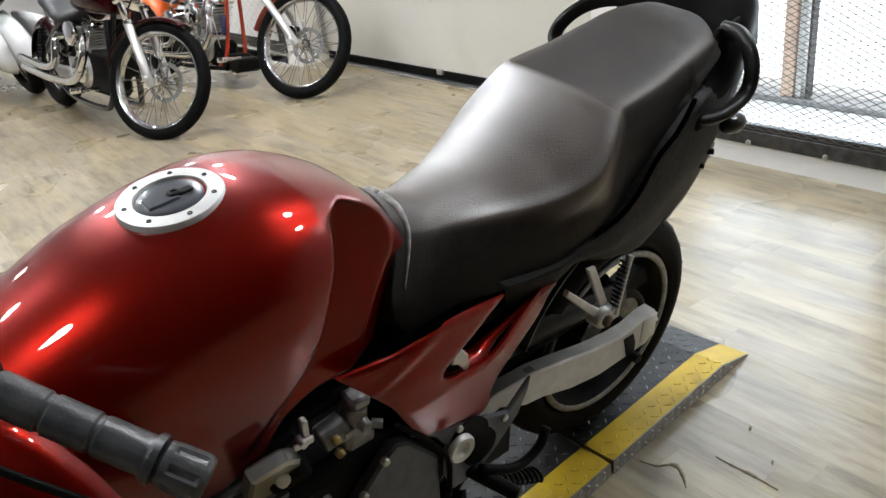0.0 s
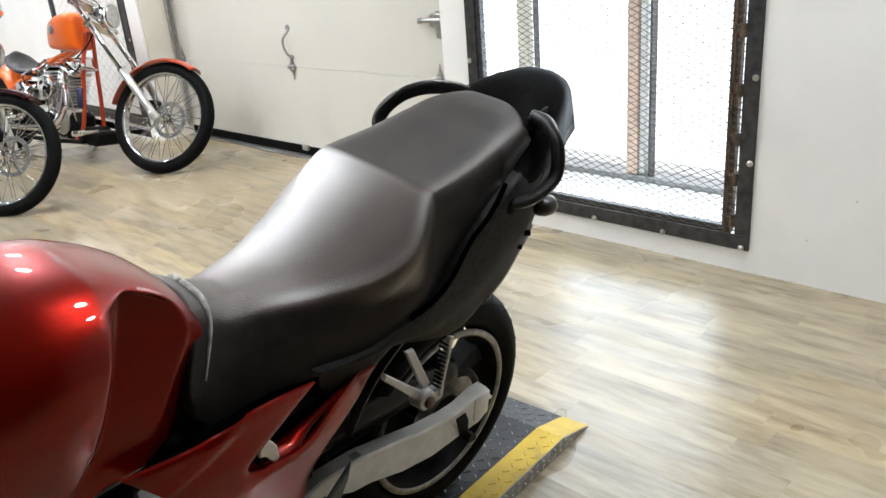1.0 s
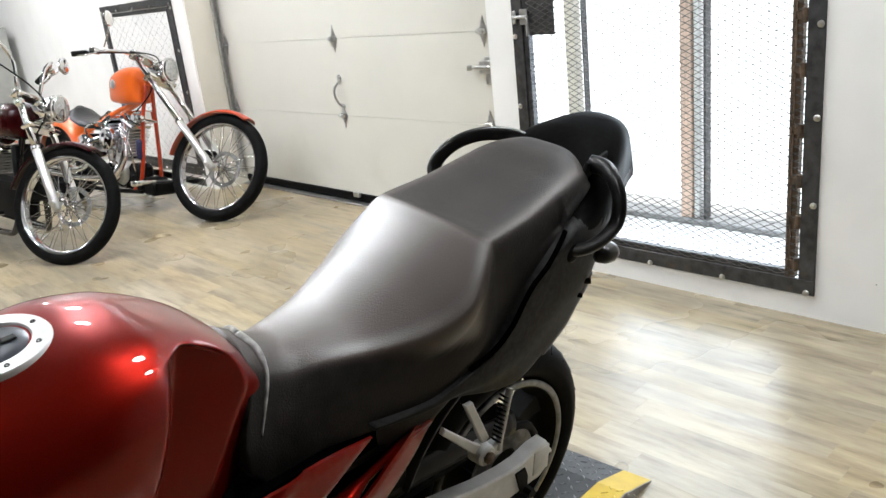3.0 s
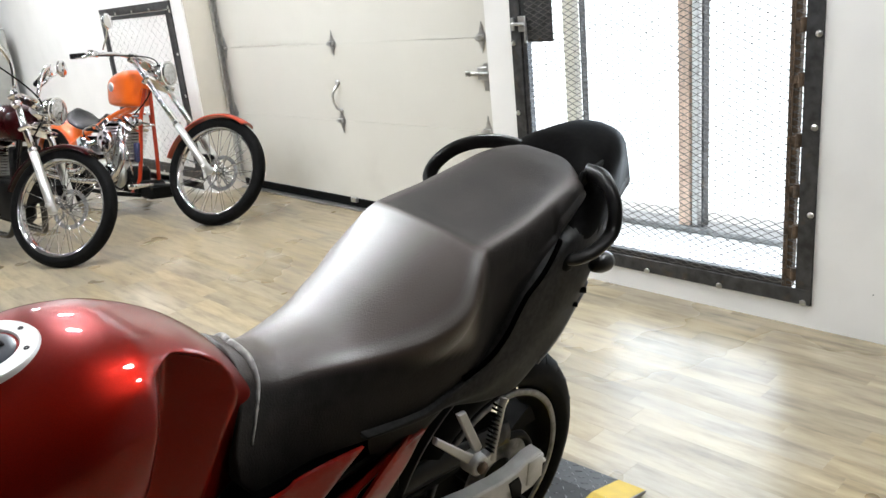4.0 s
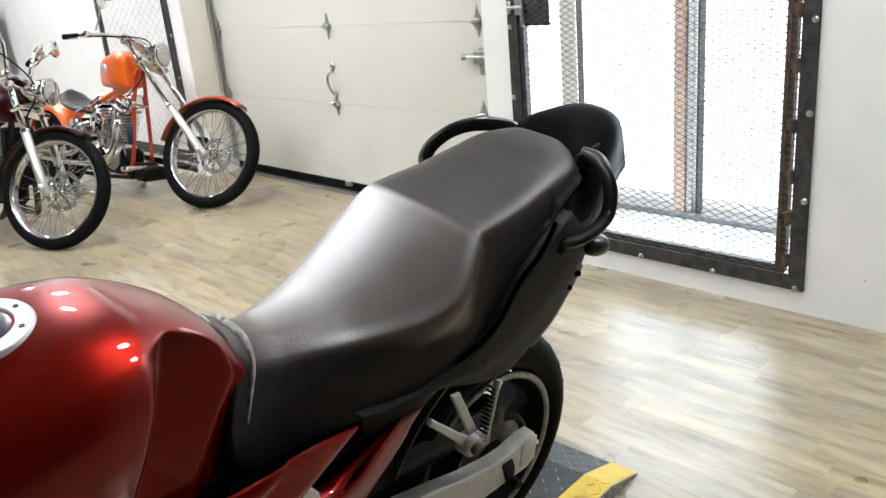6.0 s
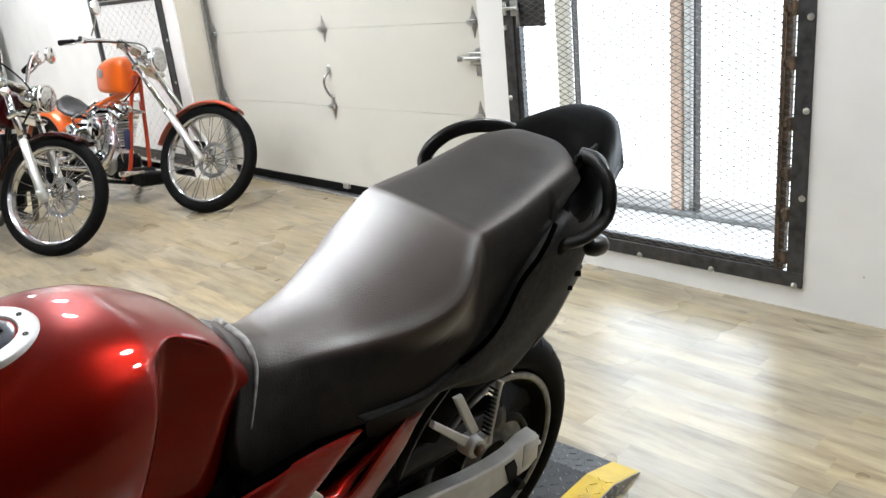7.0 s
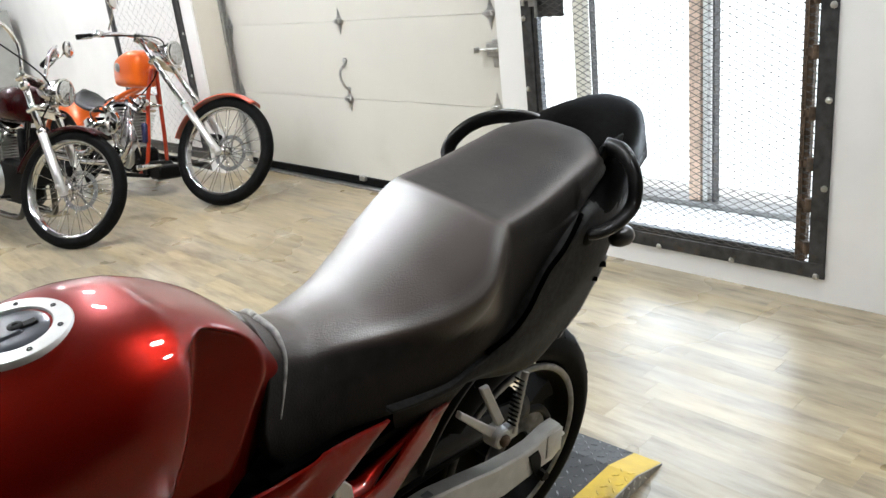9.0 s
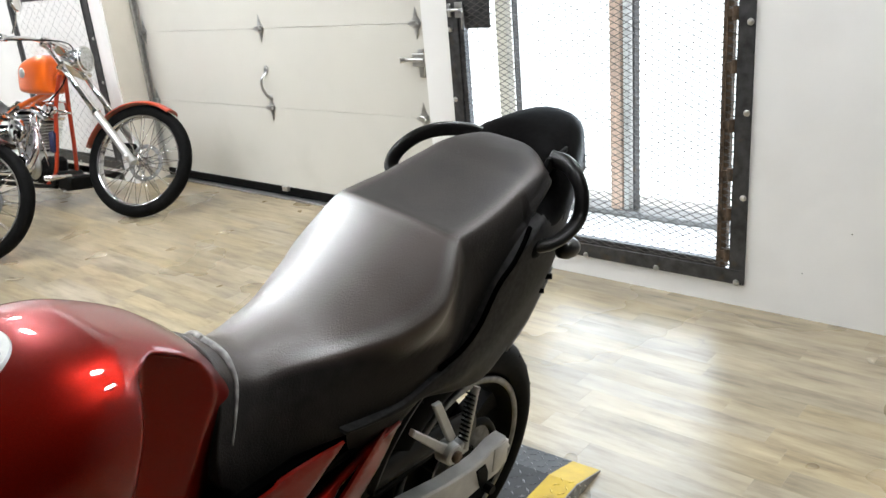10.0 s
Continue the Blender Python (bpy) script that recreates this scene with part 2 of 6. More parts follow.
GRIP = material("grip_rubber", (0.05, 0.051, 0.054), 0.30, grain=0.3, grain_scale=80, bump=0.25, bump_scale=300, wear=(0.08, 0.08, 0.082), wear_scale=25, spec=0.7)
CAP_RING = material("cap_ring_aluminium", (0.68, 0.68, 0.66), 0.38, 0.55, grain=0.06, grain_scale=60)
CAP_DARK = material("cap_centre", (0.05, 0.055, 0.068), 0.3, 0.2, 0.4, 0.15, grain=0.2, grain_scale=40)
TREAD_DARK = material("worn_tread_plate", (0.014, 0.0145, 0.016), 0.5, 0.2, grain=0.45, grain_scale=18, bump=0.1, bump_scale=120, wear=(0.030, 0.029, 0.028), wear_scale=7, rough_vary=0.1)
TREAD_WORN = material("rubbed_tread", (0.15, 0.15, 0.155), 0.38, 0.7, grain=0.5, grain_scale=25, rough_vary=0.1)
TREAD_BRIGHT = material("bright_tread_plate", (0.30, 0.295, 0.28), 0.42, 0.7, grain=0.3, grain_scale=25, wear=(0.10, 0.098, 0.09), wear_scale=10, rough_vary=0.1)
TREAD_RUBBED = material("bright_rubbed_tread", (0.62, 0.60, 0.56), 0.34, 0.5, grain=0.2, grain_scale=40)
YELLOW_RUBBED = material("rubbed_yellow_tread", (0.58, 0.42, 0.06), 0.45, grain=0.25, grain_scale=60)
YELLOW = material("yellow_paint", (0.50, 0.335, 0.012), 0.5, grain=0.16, grain_scale=14, bump=0.1, bump_scale=150, wear=(0.30, 0.21, 0.03), wear_scale=11, wear_low=0.58)
ORANGE = material("orange_paint", (0.80, 0.13, 0.008), 0.3, 0.1, 1.0, 0.04, grain=0.05, grain_scale=300)
# the orange again, deepened to paint in shade on mudguard and down tubes
ORANGE_SHADED = material("shaded_orange_paint", (0.42, 0.036, 0.007), 0.3, 0.1, 0.8, 0.05, grain=0.05, grain_scale=300)
MAROON = material("dark_cherry_paint", (0.022, 0.0008, 0.0014), 0.25, 0.0, 0.25, 0.03, grain=0.1, grain_scale=500, spec=0.15)
BLUE_CLOTH = material("blue_plastic", (0.010, 0.014, 0.06), 0.5, grain=0.2, grain_scale=30)
LEATHER = material("black_leather", (0.010, 0.010, 0.011), 0.4, grain=0.3, grain_scale=40, bump=0.3, bump_scale=250, spec=0.35)
WHITE_GLOSS = material("white_gloss_paint", (0.78, 0.78, 0.77), 0.25, 0, 1.0, 0.04, grain=0.02, grain_scale=60)
TIMBER = material("orange_timber", (0.62, 0.45, 0.35), 0.6, grain=0.2, grain_scale=12, stretch=(6, 6, 0.6), bump=0.2, bump_scale=40)
CONCRETE = material("pale_concrete", (0.62, 0.61, 0.58), 0.8, grain=0.1, grain_scale=6, bump=0.3, bump_scale=50, wear=(0.5, 0.49, 0.47), wear_scale=3)
MIRROR_GLASS = material("lamp_glass", (0.55, 0.56, 0.57), 0.05, 0.95, 1.0, grain=0.3, grain_scale=60)
AMBER = material("amber_lens", (0.55, 0.16, 0.02), 0.2, 0, 1.0)
RED_LENS = material("red_lens", (0.4, 0.01, 0.01), 0.2, 0, 1.0)
PLANK = plank_material("vinyl_planks")
SUBFLOOR = material("dark_joint", (0.25, 0.19, 0.105), 0.6, grain=0.3, grain_scale=20)
TORN = material("torn_vinyl_edge", (0.17, 0.125, 0.07), 0.6, grain=0.45, grain_scale=60)
CABINET = material("grey_cabinet", (0.30, 0.30, 0.28), 0.45, grain=0.08, grain_scale=10)
LAMP_GLOW = glow("lamp_glow", (0.93, 0.965, 1.0), 340.0)
OUTSIDE = glow("bright_outside", (0.90, 0.96, 1.0), 2.5)

# ---- mesh helpers ----
def mesh_of(name, verts, faces, smooth=True, angle=None):
    me = bpy.data.meshes.new(name)
    me.from_pydata([tuple(map(float, v)) for v in verts], [], [tuple(f) for f in faces])
    me.validate()
    bm = bmesh.new()
    bm.from_mesh(me)
    bmesh.ops.recalc_face_normals(bm, faces=bm.faces)
    if angle is not None:
        for e in bm.edges:
            if len(e.link_faces) == 2 and e.calc_face_angle(0) > radians(angle):
                e.smooth = False
    bm.to_mesh(me)
    bm.free()
    if smooth:
        me.polygons.foreach_set("use_smooth", [True] * len(me.polygons))
    return me


def part(name, me, mat, parent=None, label="", m=None):
    """Links a mesh as one object, under a thing or a part. The mesh may be (verts, faces)."""
    if isinstance(me, tuple):
        me = mesh_of(name, *me)
    if mat is not None and not me.materials:
        me.materials.append(mat)
    ob = new(name, me)
    if parent is not None:
        ob.parent = parent
    if m is not None:
        ob.matrix_local = m
    if label:
        ob["label"] = label
    return ob


def thing(name, m, label, category, group="", kind=""):
    ob = new(name)
    ob.empty_display_size = 0.1
    ob.matrix_world = m
    return tagged(ob, label, category, group, kind)


def cubic(xs, ys, x):
    """Smooth interpolation that does not overshoot (Fritsch-Carlson)."""
    xs, ys, x = np.asarray(xs, float), np.asarray(ys, float), np.asarray(x, float)
    h, d = np.diff(xs), np.diff(ys) / np.diff(xs)
    t = np.zeros(len(xs))
    for i in range(1, len(xs) - 1):
        if d[i - 1] * d[i] > 0:
            w1, w2 = 2 * h[i] + h[i - 1], h[i] + 2 * h[i - 1]
            t[i] = (w1 + w2) / (w1 / d[i - 1] + w2 / d[i])
    t[0], t[-1] = d[0], d[-1]
    i = np.clip(np.searchsorted(xs, x) - 1, 0, len(xs) - 2)
    s = np.clip((x - xs[i]) / h[i], 0, 1)
    return (ys[i] * (1 + 2 * s) * (1 - s) ** 2 + h[i] * t[i] * s * (1 - s) ** 2 + ys[i + 1] * s * s * (3 - 2 * s) + h[i] * t[i + 1] * s * s * (s - 1))


def ease(a):
    a = min(1.0, max(0.0, a))
    return a * a * (3 - 2 * a)


def loft(rings, closed=True, caps=True):
    """Skin over rings of equal length."""
    n, verts, faces = len(rings[0]), [p for r in rings for p in r], []
    for i in range(len(rings) - 1):
        for j in range(n if closed else n - 1):
            k = (j + 1) % n
            faces.append((i * n + j, i * n + k, (i + 1) * n + k, (i + 1) * n + j))
    if caps and closed:
        faces.append(tuple(range(n - 1, -1, -1)))
        faces.append(tuple(range((len(rings) - 1) * n, len(rings) * n)))
    return verts, faces


def join(*pieces):
    verts, faces = [], []
    for v, f in pieces:
        o = len(verts)
        verts += list(v)
        faces += [tuple(i + o for i in q) for q in f]
    return verts, faces


def moved(piece, m):
    return [tuple(m @ Vector(p)) for p in piece[0]], piece[1]


def spline(points, steps=8):
    """Catmull-Rom through the points."""
    p = [Vector(q) for q in points]
    if len(p) < 3:
        return p
    p = [2 * p[0] - p[1]] + p + [2 * p[-1] - p[-2]]
    out = []
    for i in range(1, len(p) - 2):
        for k in range(steps):
            t = k / steps
            out.append(0.5 * (2 * p[i] + (p[i + 1] - p[i - 1]) * t + (2 * p[i - 1] - 5 * p[i] + 4 * p[i + 1] - p[i + 2]) * t * t + (3 * p[i] - p[i - 1] - 3 * p[i + 1] + p[i + 2]) * t ** 3))
    out.append(p[-2])
    return out


def tube(points, r, seg=12, steps=8, flat=1.0, r_end=None):
    """A round bar along a smooth line; flat squeezes it."""
    pts = spline(points, steps)
    rings = []
    up = Vector((0.13, 0.21, 0.97))
    for i, q in enumerate(pts):
        d = (pts[min(i + 1, len(pts) - 1)] - pts[max(i - 1, 0)]).normalized()
        a = up - d * up.dot(d)
        if a.length < 0.05:
            a = Vector((1, 0, 0)) - d * d.x
        a.normalize()
        up = a
        b = d.cross(a)
        rr = r if r_end is None else r + (r_end - r) * i / (len(pts) - 1)
        rings.append([q + a * math.cos(k * 2 * math.pi / seg) * rr + b * math.sin(k * 2 * math.pi / seg) * rr * flat for k in range(seg)])
    return loft(rings)


def rod(a, b, r, seg=12, r2=None, bevel=0.0):
    """A cylinder from a to b, with softened ends where bevel is given."""
    a, b = Vector(a), Vector(b)
    d = (b - a).normalized()
    r2 = r if r2 is None else r2
    u = d.orthogonal().normalized()
    v = d.cross(u)
    stops = [(0, r), ((b - a).length, r2)]
    if bevel > 0:
        stops = [(0, r - bevel), (bevel, r), ((b - a).length - bevel, r2), ((b - a).length, r2 - bevel)]
    return loft([[a + d * s + (u * math.cos(k * 2 * math.pi / seg) + v * math.sin(k * 2 * math.pi / seg)) * q for k in range(seg)] for s, q in stops])


def turned(profile, seg=32, m=None, closed=False):
    """A profile of (radius, height) turned round z."""
    rings = [[(r * math.cos(k * 2 * math.pi / seg), r * math.sin(k * 2 * math.pi / seg), h) for k in range(seg)] for r, h in profile]
    if closed:
        rings.append(rings[0])
    out = loft(rings, True, not closed)
    return moved(out, m) if m is not None else out


def box(x0, y0, z0, x1, y1, z1, bevel=0.0):
    """A box with chamfered edges."""
    if bevel <= 0:
        v = [(x, y, z) for z in (z0, z1) for y in (y0, y1) for x in (x0, x1)]
        return v, [(0, 2, 3, 1), (4, 5, 7, 6), (0, 1, 5, 4), (2, 6, 7, 3), (0, 4, 6, 2), (1, 3, 7, 5)]
    bm = bmesh.new()
    bmesh.ops.create_cube(bm, size=1)
    for w in bm.verts:
        w.co = ((x0 + x1) / 2 + w.co.x * (x1 - x0), (y0 + y1) / 2 + w.co.y * (y1 - y0), (z0 + z1) / 2 + w.co.z * (z1 - z0))
    bmesh.ops.bevel(bm, geom=bm.edges[:], offset=bevel, segments=1, affect="EDGES")
    bm.verts.index_update()
    out = [tuple(w.co) for w in bm.verts], [tuple(w.index for w in f.verts) for f in bm.faces]
    bm.free()
    return out


def slab(outline, y0, y1, bevel=0.0):
    """A plate cut to an outline of (x, z), from y0 to y1, its edges chamfered."""
    bm = bmesh.new()
    a = [bm.verts.new((x, y0, z)) for x, z in outline]
    f = bm.faces.new(a)
    r = bmesh.ops.extrude_face_region(bm, geom=[f])
    bmesh.ops.translate(bm, verts=[q for q in r["geom"] if isinstance(q, bmesh.types.BMVert)], vec=(0, y1 - y0, 0))
    bmesh.ops.recalc_face_normals(bm, faces=bm.faces)
    if bevel > 0:
        edges = [e for e in bm.edges if len(e.link_faces) == 2 and e.calc_face_angle(0) > 0.6 and abs(e.verts[0].co.y - e.verts[1].co.y) < 1e-6]
        bmesh.ops.bevel(bm, geom=edges, offset=bevel, segments=1, affect="EDGES")
    bm.verts.index_update()
    out = [tuple(w.co) for w in bm.verts], [tuple(w.index for w in g.verts) for g in bm.faces]
    bm.free()
    return out

# ---- the room ----
WX = 5.14          # inner face of the wall with the gates and the roll-up door
DX = 5.41          # face of the roll-up door, set back in its opening
ROOM_W, ROOM_S, ROOM_N, ROOM_H = -8.0, -7.0, 13.0, 3.4
GATE = (1.90, 3.34, 0.095, 2.10)      # y0, y1, z0, z1
DOOR = (3.513, 6.66, 0.0, 2.75)
GATE_2 = (6.84, 8.27, 0.095, 1.52)


def wall_piece(y0, y1, z0, z1, deep=0.34):
    return box(WX, y0, z0, WX + deep, y1, z1)


wall = join(
    wall_piece(ROOM_S, GATE[0] + 0.03, 0, ROOM_H), wall_piece(GATE[0] + 0.03, GATE[1] - 0.03, 0, GATE[2] + 0.03), wall_piece(GATE[0] + 0.03, GATE[1] - 0.03, GATE[3] - 0.03, ROOM_H),
    wall_piece(GATE[1] - 0.03, DOOR[0], 0, ROOM_H, 0.10), wall_piece(DOOR[0], DOOR[1], DOOR[3], ROOM_H), wall_piece(DOOR[1], GATE_2[0] + 0.03, 0, ROOM_H),
    wall_piece(GATE_2[0] + 0.03, GATE_2[1] - 0.03, 0, GATE_2[2] + 0.0 - 1.395), wall_piece(GATE_2[0] + 0.03, GATE_2[1] - 0.03, GATE_2[2] - 0.03, ROOM_H, 0.10), wall_piece(GATE_2[1] - 0.03, ROOM_N, 0, ROOM_H, 0.10))
tagged(part("wall_east", mesh_of("wall_east", *wall, False), PAINT_WHITE), "white painted masonry wall with gated openings", "wall", kind="structure")
for nm, b in (("wall_west", (ROOM_W - 0.2, ROOM_S, 0, ROOM_W, ROOM_N, ROOM_H)), ("wall_south", (ROOM_W, ROOM_S - 0.2, 0, WX, ROOM_S, ROOM_H)), ("wall_north", (ROOM_W, ROOM_N, 0, WX, ROOM_N + 0.2, ROOM_H))):
    tagged(part(nm, mesh_of(nm, *box(*b), False), PAINT_WHITE if nm == "wall_north" else UNSEEN), "plain wall added to close the showroom", "wall", kind="structure")
tagged(part("ceiling", mesh_of("ceiling", *box(ROOM_W, ROOM_S, ROOM_H, WX + 0.34, ROOM_N, ROOM_H + 0.15), False), CEILING), "plain dark grey showroom ceiling", "ceiling", kind="structure")
floor = tagged(part("floor", mesh_of("floor", *box(ROOM_W, ROOM_S, -0.2, DX, ROOM_N, -0.004), False), SUBFLOOR), "glossy yellow-brown vinyl plank floor", "floor", kind="structure")
trim = part("jamb_trim", mesh_of("jamb_trim", *join(box(WX + 0.012, DOOR[1] - 0.012, 0, WX + 0.338, DOOR[1] - 0.002, DOOR[3]), box(WX + 0.012, DOOR[0] + 0.002, 0, WX + 0.338, DOOR[0] + 0.012, DOOR[3])), False), JAMB)
tagged(trim, "beige painted lining of the door opening", "trim", kind="structure")

# ---- outside ----
tagged(part("ground", mesh_of("ground", *box(DX + 0.07, -60, -0.25, 120, 90, -0.02), False), CONCRETE), "pale sunlit concrete outside the openings", "ground", kind="structure")
for y0, y1 in ((0.9, 5.2), (5.9, 14.0)):
    tagged(part("backdrop", mesh_of("backdrop", *box(6.45, y0, -0.02, 6.47, y1, 2.7), False), OUTSIDE), "overexposed bright daylight beyond the glazing", "backdrop", kind="structure")


def storefront(y0, y1, posts):
    """Glazing bars of the entrance behind a gate: threshold, posts and darker mullions."""
    t = thing("entrance_frame", pose(6.1, 0, 0), "timber and aluminium entrance frame behind the steel gate", "door frame")
    part("threshold", mesh_of("threshold", *box(-0.06, y0, -0.02, 0.10, y1, 0.012, 0.004), False), ALU_DULL, t, "grey metal threshold")
    y = posts[0] + 0.755
    part("slim_post", mesh_of("slim_post", *box(-0.03, y - 0.038, 0.012, 0.03, y + 0.038, 2.6, 0.003), False), JAMB, t, "slim pale post")
    part("seal_strip", mesh_of("seal_strip", *box(-0.03, y - 0.094, 0.012, 0.02, y - 0.084, 2.6, 0.002), False), STEEL_DARK, t, "thin dark door seal")
    for y in posts:
        part("post", mesh_of("post", *box(-0.04, y - 0.033, 0.012, 0.05, y + 0.033, 2.6, 0.004), False), TIMBER, t, "orange-brown timber post")
        part("mullion", mesh_of("mullion", *box(-0.03, y - 0.075, 0.012, 0.03, y - 0.043, 2.6, 0.003), False), GALV, t, "slim grey mullion")
        part("mullion", mesh_of("mullion", *box(-0.03, y - 0.112, 0.012, 0.03, y - 0.098, 2.6, 0.003), False), STEEL_DARK, t, "slim dark door edge")
    return t


storefront(1.5, 4.4, (2.983,))
storefront(6.6, 9.6, (8.6,))


# ---- roll-up door ----
def rollup_door():
    d = tagged(thing("door_1", pose(DX, 0, 0), "cream sectional roll-up door with galvanised hinges, closed", "garage door"), kind="structure")
    y0, y1 = DOOR[0] - 0.03, DOOR[1] - 0.012
    zs = [0.075, 0.616, 1.124, 1.618, 2.121, 2.70]
    for a, b in zip(zs[:-1], zs[1:]):
        part("panel", mesh_of("panel", *box(0, y0, a + 0.0008, 0.007, y1, b - 0.0008, 0.0015), False), DOOR_CREAM, d)
    for z in zs[1:-1]:
        part("joint_strip", mesh_of("joint_strip", *box(0.008, y0, z - 0.02, 0.04, y1, z + 0.02), False), DOOR_CREAM, d)
    part("bottom_seal", mesh_of("bottom_seal", *box(-0.006, y0, 0.012, 0.05, y1, 0.073, 0.006), False), RUBBER, d, "black rubber bottom seal")
    part("sill", mesh_of("sill", *box(-0.05, y0, -0.002, 0.05, y1, 0.010, 0.002), False), GALV, d, "bright metal sill strip")
    # roller hinges at the section joints
    leaf = [(-0.0, 0.085), (0.018, 0.03), (0.034, 0.012), (0.034, -0.012), (0.018, -0.03), (0.0, -0.085), (-0.018, -0.03), (-0.034, -0.012), (-0.034, 0.012), (-0.018, 0.03)]
    plate = mesh_of("hinge", *join(moved(slab(leaf, -0.004, 0.0, 0.001), pose(0, 0, 0, 0, 0, -90)), box(-0.03, -0.024, -0.014, -0.003, 0.024, 0.014, 0.004), rod((-0.022, -0.034, 0), (-0.022, 0.034, 0), 0.007, 10)), False)
    for y in (3.80, 5.165, 6.60):
        for z in zs[1:-1]:
            part("hinge", plate, GALV, d, "", pose(-0.001, y, z))
    grip = tube([(-0.006, 5.165, 0.86), (-0.012, 5.165, 0.845), (-0.045, 5.172, 0.81), (-0.05, 5.175, 0.76), (-0.035, 5.168, 0.71), (-0.008, 5.16, 0.68)], 0.009, 10)
    part("pull_handle", mesh_of("pull_handle", *join(grip, rod((-0.008, 5.165, 0.87), (0, 5.165, 0.87), 0.02, 12), rod((-0.008, 5.16, 0.68), (0, 5.16, 0.68), 0.018, 12))), GALV, d, "curved steel pull handle")
    part("slide_latch", mesh_of("slide_latch", *join(rod((-0.03, 3.74, 0.935), (-0.03, 3.90, 0.935), 0.011, 10), box(-0.03, 3.73, 0.90, 0, 3.83, 0.97, 0.005), box(-0.012, 3.76, 0.84, 0, 3.80, 0.99, 0.003), rod((-0.03, 3.88, 0.935), (-0.05, 3.90, 0.935), 0.016, 10)), True, 40), GALV, d, "zinc slide bolt")
    part("clip", mesh_of("clip", *box(-0.03, 5.10, 0.05, -0.002, 5.16, 0.085, 0.004), False), GALV, d)
    # vertical tracks and their angle
    for y, s in ((6.632, 1), (3.56, -1)):
        part("track", mesh_of("track", *join(box(-0.06, y - 0.004, 0.10, -0.008, y, 2.75, 0.001), box(-0.06, y - 0.03 * s if s > 0 else y, 0.10, -0.056, y if s > 0 else y + 0.03, 2.75, 0.001), box(-0.028, y - 0.03 if s > 0 else y, 0.10, -0.024, y if s > 0 else y + 0.03, 2.75, 0.001)), False), GALV, d, "galvanised roller track")
    return d


rollup_door()


# ---- steel gates ----
def expanded_mesh(w, h, dw, dh, strand, deep):
    """Expanded metal: zigzag strands of flat bar, meeting at their knots."""
    verts, faces = [], []
    rows, cols = int(h / dh), int(w / dw * 2)
    for r in range(rows + 1):
        sign = 1 if r % 2 else -1
        o = len(verts)
        for c in range(cols + 1):
            y, up = c * dw / 2, sign * (1 if c % 2 else -1)
            z = min(max(r * dh + up * (dh / 2 - strand * 0.3), 0), h)
            t = 0.5 * deep * up
            verts += [(t - deep / 2, y, z - strand / 2), (t - deep / 2, y, z + strand / 2), (t + deep / 2, y, z + strand / 2), (t + deep / 2, y, z - strand / 2)]
        for c in range(cols):
            a, b = o + 4 * c, o + 4 * c + 4
            faces += [(a + j, b + j, b + (j + 1) % 4, a + (j + 1) % 4) for j in range(4)]
    return verts, faces


